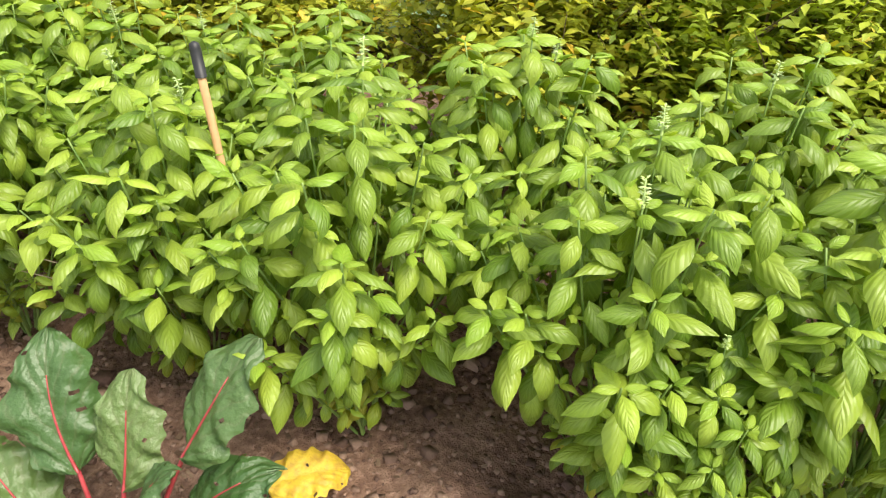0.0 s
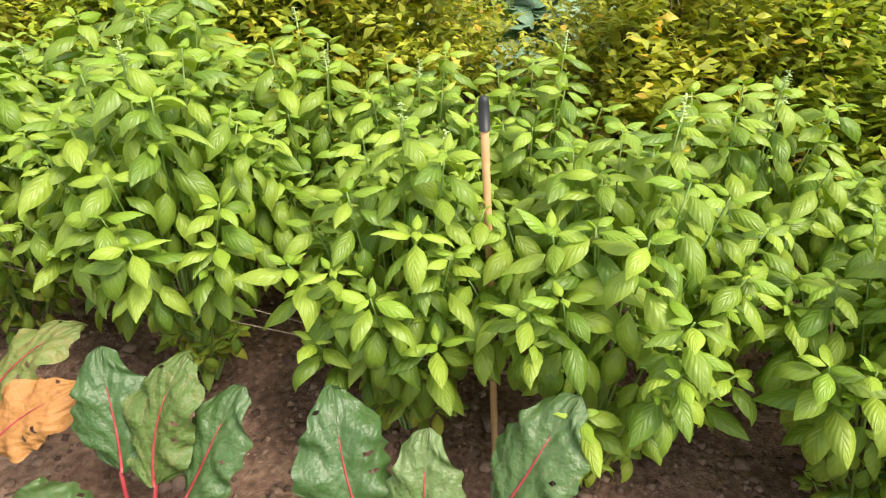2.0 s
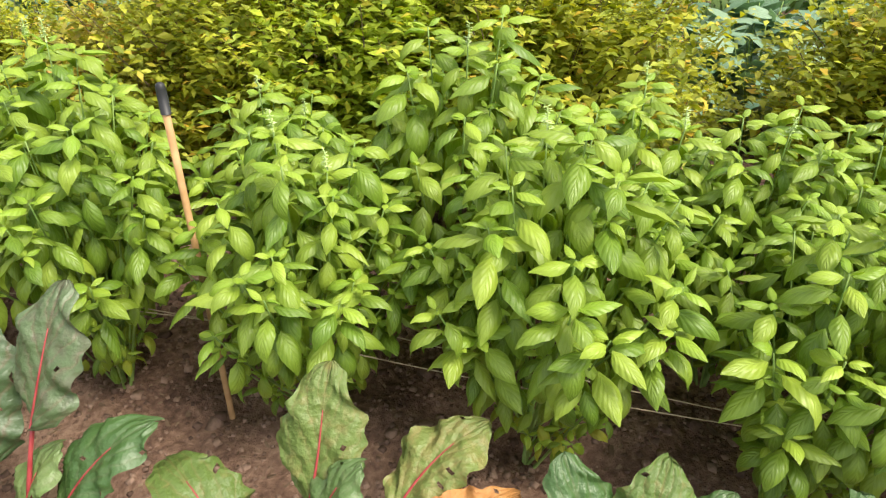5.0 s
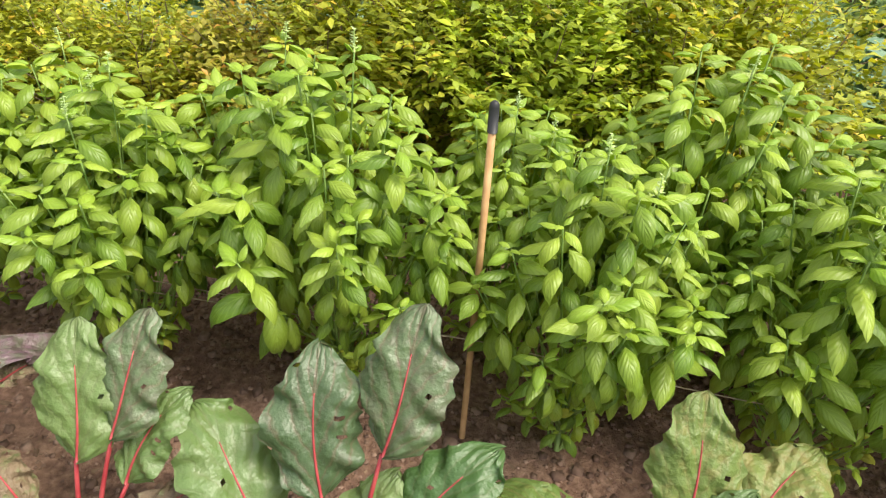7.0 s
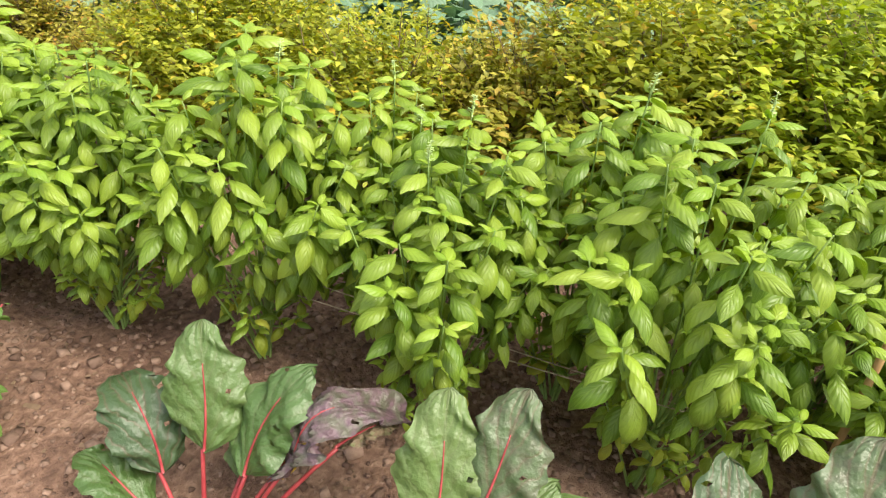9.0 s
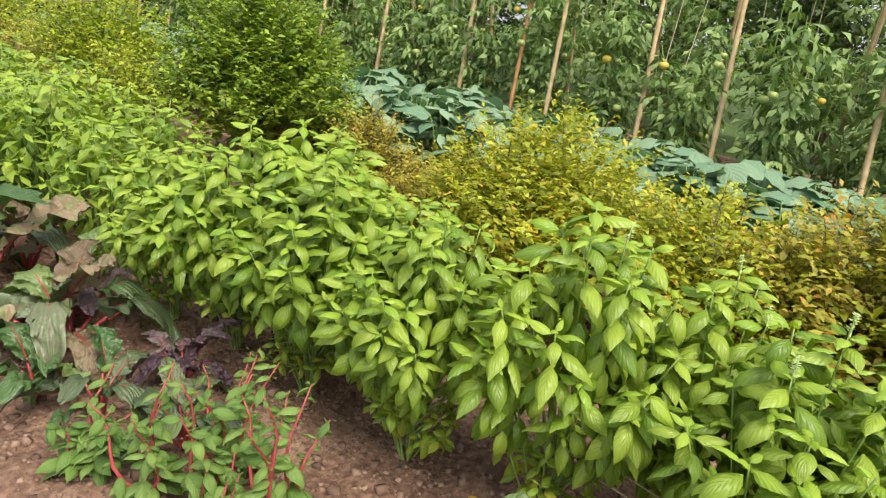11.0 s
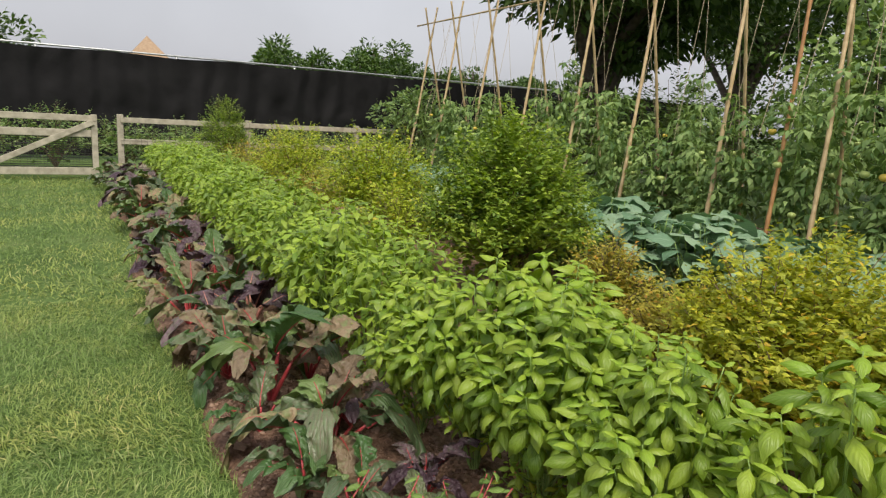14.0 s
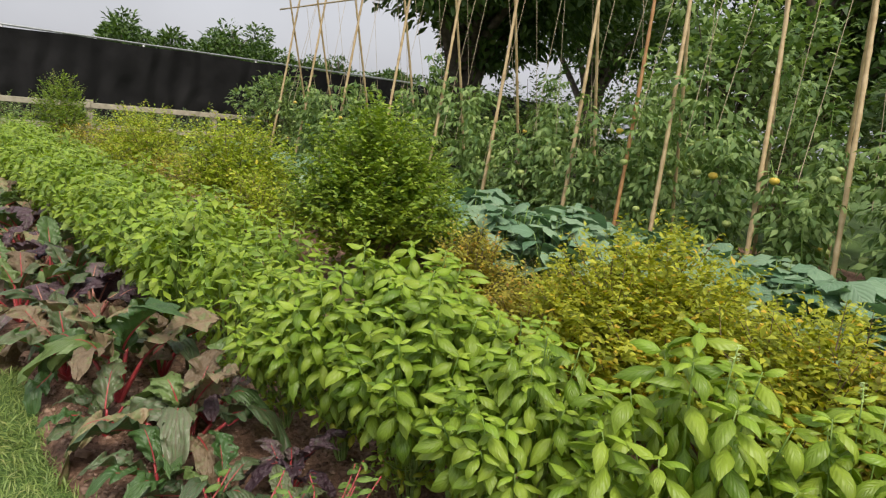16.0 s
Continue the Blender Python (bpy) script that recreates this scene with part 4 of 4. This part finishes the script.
YL = "rounded yellow-green leafy shrub"
GL = "small golden-bronze shrub with fading leaves"
SHRUBS = [(3.0, 7.05, 1.42, 0.74, M_BUSH_GREEN, 15000, DL, 0.07), (2.85, 5.72, 0.74, 0.27, M_BUSH_GOLD, 4000, GL, 0.045), (2.85, 5.1, 0.56, 0.42, M_BUSH_GOLD, 6500, GL, 0.045),
          (2.78, 4.4, 0.92, 0.58, M_BUSH, 14000, YL, 0.052), (2.72, 3.6, 0.78, 0.5, M_BUSH, 9000, YL, 0.054), (2.8, 3.05, 0.84, 0.46, M_BUSH_GOLD, 8000, YL, 0.056),
          (2.8, 2.5, 1.12, 0.6, M_BUSH, 14000, YL, 0.06), (2.8, 1.85, 1.2, 0.62, M_BUSH_LIME, 14000, YL, 0.064), (2.8, 1.2, 1.18, 0.6, M_BUSH, 14000, YL, 0.064),
          (2.8, -0.12, 1.15, 0.56, M_BUSH, 12000, YL, 0.068), (2.8, -0.85, 1.18, 0.6, M_BUSH_LIME, 12000, YL, 0.066), (2.8, -1.6, 1.15, 0.62, M_BUSH, 9000, YL), (2.9, -2.4, 1.0, 0.58, M_BUSH, 5000, YL), (2.9, -3.2, 1.0, 0.55, M_BUSH, 3000, YL),
          (2.9, 9.5, 1.2, 0.62, M_BUSH_LIME, 8500, YL), (2.75, 8.5, 0.7, 0.45, M_BUSH_LIME, 2000, YL), (2.7, 11.0, 0.62, 0.45, M_BUSH_GOLD, 2000, GL), (2.9, 12.6, 1.15, 0.75, M_BUSH_LIME, 6500, YL),
          (3.2, 13.9, 1.0, 0.6, M_BUSH, 2000, YL), (2.6, 14.6, 0.8, 0.5, M_BUSH_GOLD, 1800, GL), (2.45, 15.7, 1.5, 0.55, M_BUSH_GREEN, 5500, DL)]
for i, s in enumerate(SHRUBS):
    shrub(*s, seed=300 + i)

# ---- broad-leaved row ----
BN = [leaf(1.0, 0.85, 5, 4, 0.2, d, 0.25, 0.03, 0.38, 1.0, s) for s, d in ((51, 0.35), (52, 0.7))]
def broad_plant(seed):
    rg = np.random.default_rng(seed)
    pl = empty("bean_plant", "broad-leaved plant with bluish green leaves", "vegetable plant", "broad-leaved plants in a row")
    rows = []
    g0 = Geo()
    for i in range(84):
        a, rr = rg.uniform(0, 6.28), 0.46 * math.sqrt(rg.random())
        z = 0.72 - 0.3 * (rr / 0.44) ** 2 - abs(rg.normal(0, 0.08))
        p = np.array([rr * math.cos(a), rr * math.sin(a), z])
        g0.tube(np.array([(0.1 * p[0], 0.1 * p[1], 0), (0.7 * p[0], 0.7 * p[1], 0.6 * z), p]), [0.006, 0.004, 0.003], 4)
        rows.append((p, rg.uniform(0, 6.28), rg.uniform(-0.6, 0.3), rg.normal(0, 0.3), rg.uniform(0.16, 0.25)))
    part("stem", g0.mesh("bean_stem", [M_STEM]), pl)
    g = Geo()
    fr = frames_of(rows)
    g.leaves(BN[0], fr[::2])
    g.leaves(BN[1], fr[1::2])
    part("foliage", g.mesh("bean_foliage", [M_BEAN]), pl)
    return pl
BEANS = [broad_plant(400 + i) for i in range(4)]
def bean_row():
    rg = np.random.default_rng(9)
    i = 0
    for y in np.arange(-5.0, 13.5, 0.5):
        for x in (4.1, 4.65):
            s = rg.uniform(0.9, 1.15)
            m = pose(x + rg.normal(0, 0.05), y + rg.normal(0, 0.06), 0, 0, 0, rg.uniform(0, 360)) @ Matrix.Diagonal((s, s, s, 1))
            ob = BEANS[i % 4] if i < 4 else copy_thing(BEANS[i % 4], m)
            ob.matrix_basis = m
            i += 1
bean_row()

# ---- bamboo frame, strings, tomato vines ----
def cane(a, b, r, mat, label):
    a, b = np.array(a, float), np.array(b, float)
    n = 14
    t = np.linspace(0, 1, n * 3 + 1)
    rad = np.full(len(t), r) * (1 - 0.25 * t)
    rad[::3] *= 1.22
    g = Geo()
    p = a + (b - a) * t[:, None] + np.c_[np.sin(t * 5) * 0.012, np.cos(t * 4) * 0.012, 0 * t]
    g.tube(p, rad, 8)
    tagged(new("bamboo_pole", g.mesh("bamboo_pole", [mat])), label, "bamboo pole", "bamboo poles of the plant frame")
CL = "pale bamboo pole leaning into a plant frame"
RIDGE = [5.85, 2.75]
POLES_Y = [-3.2, -2.1, -1.0, 0.1, 1.2, 2.2, 3.3, 4.35, 5.0, 5.9, 6.95, 8.15, 9.2, 10.3, 11.55, 12.7, 13.65]
for i, y in enumerate(POLES_Y):
    cane((5.2, y, 0), (6.02, y + 0.45, 3.45), 0.021, M_BAMBOO, CL)
    cane((6.55, y + 0.5, 0), (5.72, y + 0.35, 3.4), 0.019, M_BAMBOO, CL)
cane((5.2, 6.3, 0), (5.75, 6.55, 3.3), 0.019, M_BAMBOO_RED, "reddish bamboo pole of the plant frame")
cane((5.87, -3.5, 3.15), (5.87, 14.6, 3.15), 0.017, M_BAMBOO, "horizontal bamboo ridge pole of the plant frame")

def string(x, y, z0, x1, y1):
    g = Geo()
    g.tube(np.array([(x, y, z0), ((x + x1) / 2, (y + y1) / 2, (z0 + 3.13) / 2), (x1, y1, 3.13)]), 0.003, 4)
    tagged(new("string", g.mesh("string", [M_TWINE])), "pale string hanging from the bamboo frame", "string", "strings of the plant frame")
for i in range(48):
    y = 1.4 + i * 0.26 + RNG.uniform(-0.1, 0.1)
    x = RNG.choice([5.45, 6.2])
    string(x, y, RNG.uniform(0.6, 1.6), 5.85, y + RNG.uniform(-0.1, 0.1))

TM = [leaf(1.0, 0.48, 2, 1, 0.0, d, 0.0, 0, 0.4, 1.0, s) for s, d in ((61, 0.5), (62, 1.0))]
def tomato_ball():
    bm = bmesh.new()
    bmesh.ops.create_uvsphere(bm, u_segments=14, v_segments=9, radius=1.0)
    for v in bm.verts:
        r = math.hypot(v.co.x, v.co.y)
        v.co.z = v.co.z * 0.82 - (0.16 * (1 - r) ** 2 if v.co.z > 0 else 0)
        lob = 1 + 0.05 * math.cos(5 * math.atan2(v.co.y, v.co.x))
        v.co.x *= lob
        v.co.y *= lob
    for f in bm.faces:
        f.smooth = True
    return bm
TB, TB2 = bm_mesh("tomato", tomato_ball(), M_TOMATO), bm_mesh("tomato_ripe", tomato_ball(), M_TOMATO_RIPE)

def tomato_vine(x, y, h, seed, k=700):
    rg = np.random.default_rng(seed)
    tv = empty("tomato_plant", "tall staked tomato vine with green fruit", "tomato plant", "tomato vines on the bamboo frame", at=(x, y, 0))
    g0, rows = Geo(), []
    for s in range(5):
        a = rg.uniform(0, 6.28)
        t = np.linspace(0, 1, 8)
        top = h * rg.uniform(0.7, 1.1)
        p = np.c_[0.28 * np.cos(a) * t + 0.05 * np.sin(t * 9 + s), 0.3 * np.sin(a) * t + 0.05 * np.cos(t * 8 + s), top * t]
        g0.tube(p, np.linspace(0.009, 0.003, 8), 5)
        for q in range(k // 5 // 6):
            s1 = rg.random() * 6.99
            i = int(s1)
            base = p[i] + (p[i + 1] - p[i]) * (s1 - i)
            yaw = rg.uniform(0, 6.28)
            d = np.array([-math.sin(yaw), math.cos(yaw), rg.uniform(-0.7, 0.25)])
            ln = rg.uniform(0.14, 0.28)
            g0.tube(np.array([base, base + d * ln + (0, 0, -0.02)]), [0.003, 0.0015], 3)
            for f in range(6):
                u = 0.35 + 0.65 * f / 5
                rows.append((base + d * ln * u, yaw + (1.0 if f % 2 else -1.0) * (0.9 if f < 5 else 0) + rg.normal(0, 0.3), rg.uniform(-0.9, 0.2), rg.normal(0, 0.5), rg.uniform(0.075, 0.135)))
    part("stem", g0.mesh("tomato_stem", [M_STEM]), tv)
    g = Geo()
    fr = frames_of(rows)
    g.leaves(TM[0], fr[::2])
    g.leaves(TM[1], fr[1::2])
    part("foliage", g.mesh("tomato_foliage", [M_TOMATO_LEAF]), tv)
    for i in range(7):
        a, z = rg.uniform(0, 6.28), rg.uniform(0.55, min(1.5, h))
        rr = rg.uniform(0.2, 0.34)
        s = rg.uniform(0.026, 0.042)
        part("tomato", TB2 if rg.random() < 0.12 else TB, tv, m=pose(rr * math.cos(a) - 0.1, rr * math.sin(a), z) @ Matrix.Diagonal((s, s, s, 1)))
for i in range(22):
    y = -3.0 + i * 0.78
    tomato_vine(5.62 + RNG.uniform(-0.12, 0.12), y, 1.5 + 0.5 * math.sin(i * 1.7) * 0.6 + RNG.uniform(0, 0.4), 500 + i, 1700)
for i in range(9):
    tomato_vine(6.5 + RNG.uniform(-0.12, 0.12), 0.6 + i * 1.5, 1.7 + RNG.uniform(-0.2, 0.5), 540 + i, 1500)

# ---- gate and fences ----
def gate():
    gt = empty("garden_gate", "pale weathered wooden gate with wire mesh, closed", "gate", at=(-2.05, 16.3, 0))
    def board(name, c, s, a=0, label=""):
        part(name, bm_mesh(name, boxes([(c, s, a)]), M_FENCE), gt, label)
    w = 2.38
    board("post", (w - 0.05, 0, 0.57), (0.1, 0.1, 1.14))
    board("post", (0.05, 0, 0.57), (0.1, 0.1, 1.14))
    board("top_rail", (w / 2, -0.03, 1.07), (w, 0.05, 0.11))
    board("middle_rail", (w / 2, -0.03, 0.80), (w - 0.2, 0.045, 0.13))
    board("bottom_rail", (w / 2, -0.03, 0.12), (w - 0.2, 0.045, 0.13))
    board("brace", (w / 2 + 0.25, -0.07, 0.58), (1.95, 0.03, 0.1), -26)
    g = Geo()
    for z in np.arange(0.2, 0.76, 0.04):
        g.tube(np.array([(0.1, 0.02, z), (w / 2, 0.02, z), (w - 0.1, 0.02, z)]), 0.0055, 4)
    for x in np.arange(0.12, w - 0.1, 0.05):
        g.tube(np.array([(x, 0.023, 0.18), (x, 0.023, 0.45), (x, 0.023, 0.76)]), 0.0022, 4)
    part("wire_mesh", g.mesh("gate_wire_mesh", [M_MESH]), gt, "dark wire mesh panel")
gate()

def rail_fence(x0, x1, y, gap):
    fe = empty("rail_fence", "pale wooden post and rail fence with wire mesh", "fence", at=(x0, y, 0))
    ln = x1 - x0
    k = round(ln / gap)
    for i in range(k + 1):
        part("post", bm_mesh("fence_post", boxes([((i * ln / k, 0, 0.57), (0.11, 0.11, 1.18), 0)]), M_FENCE), fe)
    for i in range(k):
        for z in (1.06, 0.66, 0.2):
            part("rail", bm_mesh("fence_rail", boxes([(((i + 0.5) * ln / k, -0.07, z), (ln / k - 0.004, 0.035, 0.1), 0)]), M_FENCE), fe)
    g = Geo()
    for z in np.arange(0.08, 1.02, 0.1):
        g.tube(np.array([(0, -0.095, z), (ln / 2, -0.095, z), (ln, -0.095, z)]), 0.0022, 4)
    for x in np.arange(0.05, ln, 0.1):
        g.tube(np.array([(x, -0.092, 0.03), (x, -0.092, 0.5), (x, -0.092, 1.02)]), 0.0022, 4)
    part("wire_mesh", g.mesh("fence_wire_mesh", [M_MESH]), fe)
rail_fence(0.72, 14.9, 16.6, 2.2)
rail_fence(-12.0, -2.2, 16.6, 2.2)

def screen_fence():
    fe = empty("screen_fence", "tall fence covered in black privacy fabric with steel posts", "fence", at=(0, 21.0, 0))
    g = Geo()
    x0, x1 = -16.0, 22.0
    xs, zs = np.linspace(x0, x1, 240), np.linspace(0.05, 2.55, 16)
    X, Z = np.meshgrid(xs, zs, indexing="ij")
    yv = np.array([[0.05 * noise.noise((a * 0.8, 0, b * 1.2)) + 0.02 * noise.noise((a * 4, 3, b * 3)) for b in zs] for a in xs])
    n = len(zs)
    i, j = np.meshgrid(np.arange(len(xs) - 1), np.arange(n - 1), indexing="ij")
    q = np.stack([i * n + j, (i + 1) * n + j, (i + 1) * n + j + 1, i * n + j + 1], -1).reshape(-1, 4)
    v = np.stack([X, yv, Z + 0.02 * np.sin(X * 2.1) * (Z > 2.4)], -1).reshape(-1, 3)
    g.add(v, q)
    g.add(v + (0, 0.012, 0), q[:, ::-1])
    part("fabric", g.mesh("screen_fabric", [M_SCREEN]), fe, "black woven privacy fabric")
    for x in np.arange(x0, x1 + 0.1, 3.05):
        g = Geo()
        g.tube(np.array([(x, 0.1, 0), (x, 0.1, 1.3), (x, 0.1, 2.58)]), 0.032, 8)
        part("post", g.mesh("screen_post", [M_STEEL]), fe)
    g = Geo()
    g.tube(np.array([(x0, 0.1, 2.6), (0, 0.1, 2.6), (x1, 0.1, 2.6)]), 0.024, 8)
    part("top_rail", g.mesh("screen_top_rail", [M_STEEL]), fe)
screen_fence()

# ---- trees and distance ----
TL = [leaf(1.0, 0.5, 2, 1, 0.0, d, 0.0, 0, 0.45, 1.0, s) for s, d in ((71, 0.4), (72, 0.8))]
def tree(x, y, h, r, k, size, mat, label, seed, trunk=0.2, clear=0.3, z0=0.0):
    rg = np.random.default_rng(seed)
    tr = empty("tree", label, "tree", at=(x, y, z0))
    g = Geo()
    t = np.linspace(0, 1, 9)
    g.tube(np.c_[0.1 * r * np.sin(t * 3), 0.08 * r * np.cos(t * 4), h * 0.82 * t], trunk * (1 - 0.8 * t), 10)
    cz = h * (clear + (1 - clear) / 2)
    m1, lumps = crown_frames(rg, k, (0, 0, cz), (r * 1.15, r * 1.15, h * (1 - clear) * 0.56), size, 0.35, 0.5, 22)
    for c in lumps:
        b = np.array([0, 0, h * rg.uniform(clear * 0.7, 0.6)])
        g.tube(np.array([b, b * 0.5 + c * 0.5 + (0, 0, 0.05 * h), c]), [trunk * 0.35, trunk * 0.2, trunk * 0.06], 6)
    part("trunk", g.mesh("tree_trunk", [M_BARK]), tr)
    g = Geo()
    g.leaves(TL[0], m1[::2])
    g.leaves(TL[1], m1[1::2])
    part("crown", g.mesh("tree_crown", [mat]), tr)
tree(9.9, 13.9, 9.0, 4.7, 44000, 0.25, M_TREE_LEAF, "large dark leafy shade tree", 601, 0.38, 0.22)
tree(15.5, 8.6, 10.0, 4.8, 26000, 0.28, M_TREE_LEAF, "large dark leafy shade tree", 602, 0.4, 0.2)
tree(18.0, 16.5, 9.0, 4.4, 9000, 0.26, M_TREE_LEAF, "large dark leafy shade tree", 607, 0.36, 0.2)
tree(7.9, 6.7, 3.8, 1.2, 4200, 0.15, M_TOMATO_LEAF, "young fruit tree with long drooping leaves", 603, 0.06, 0.25)
tree(7.9, 4.6, 3.2, 1.2, 3800, 0.13, M_TREE_LEAF, "young fruit tree with long drooping leaves", 604, 0.06, 0.2)
tree(-4.7, 34, 6.0, 3.2, 9000, 0.3, M_TREE_LEAF, "tall leafy tree beyond the fence", 605, 0.3, 0.2)
tree(6.2, 15.4, 2.3, 0.95, 2800, 0.12, M_TOMATO_LEAF, "fig-like leafy bush by the fence", 606, 0.05, 0.05)
for i, (x, y, h, r) in enumerate(((17, 70, 8.6, 4.2), (22, 72, 7.6, 4.0), (28, 70, 10.2, 4.6), (32, 76, 8.6, 4.2), (37, 74, 7.6, 4.2), (43, 74, 9.0, 4.4), (50, 72, 8.2, 4.4), (58, 70, 9.2, 5))):
    tree(x, y, h, r, 5200, 0.6, M_TREE_LEAF, "distant rounded dark green tree beyond the fence", 620 + i, 0.3, 0.12)
for i, (x, y) in enumerate(((-1.6, 18.2), (-0.4, 18.0), (-3.4, 18.0), (0.9, 17.6), (1.9, 17.5), (3.1, 17.6), (4.4, 17.7), (5.8, 17.7), (-5.2, 18.1))):
    shrub(x, y, 1.22 if x < 0 else 1.05, 0.8, M_TOMATO_LEAF, 1800, "bramble-like green bush against the dark fence", 0.09, 700 + i, "bush", "bush", "bushes by the fence")

for i, (x, y, h) in enumerate(((10.2, 2.2, 2.6), (10.6, 4.6, 3.0), (10.8, 7.0, 2.8), (10.4, 9.2, 2.6), (9.6, 11.4, 2.4), (9.0, 13.4, 2.2), (9.8, 0.0, 2.6), (9.8, -2.4, 2.4))):
    shrub(x, y, h, 1.5, M_TREE_LEAF, 3000, "dense dark green bush behind tomato vines", 0.15, 720 + i, "bush", "bush", "bushes behind the plant frame")

def house(x, y):
    ho = empty("house", "distant house with a tan shingled hip roof", "house", at=(x, y, 0))
    part("wall", bm_mesh("house_wall", boxes([((0, 0, 2.4), (3.4, 3.4, 4.8), 0)], 0.02), M_WALL), ho)
    bm = bmesh.new()
    vs = [bm.verts.new(p) for p in ((-1.9, -1.9, 4.8), (1.9, -1.9, 4.8), (1.9, 1.9, 4.8), (-1.9, 1.9, 4.8), (0, 0, 7.0))]
    for a in range(4):
        bm.faces.new((vs[a], vs[(a + 1) % 4], vs[4]))
    bm.faces.new((vs[3], vs[2], vs[1], vs[0]))
    part("roof", bm_mesh("house_roof", bm, M_ROOF), ho)
house(5.6, 66)
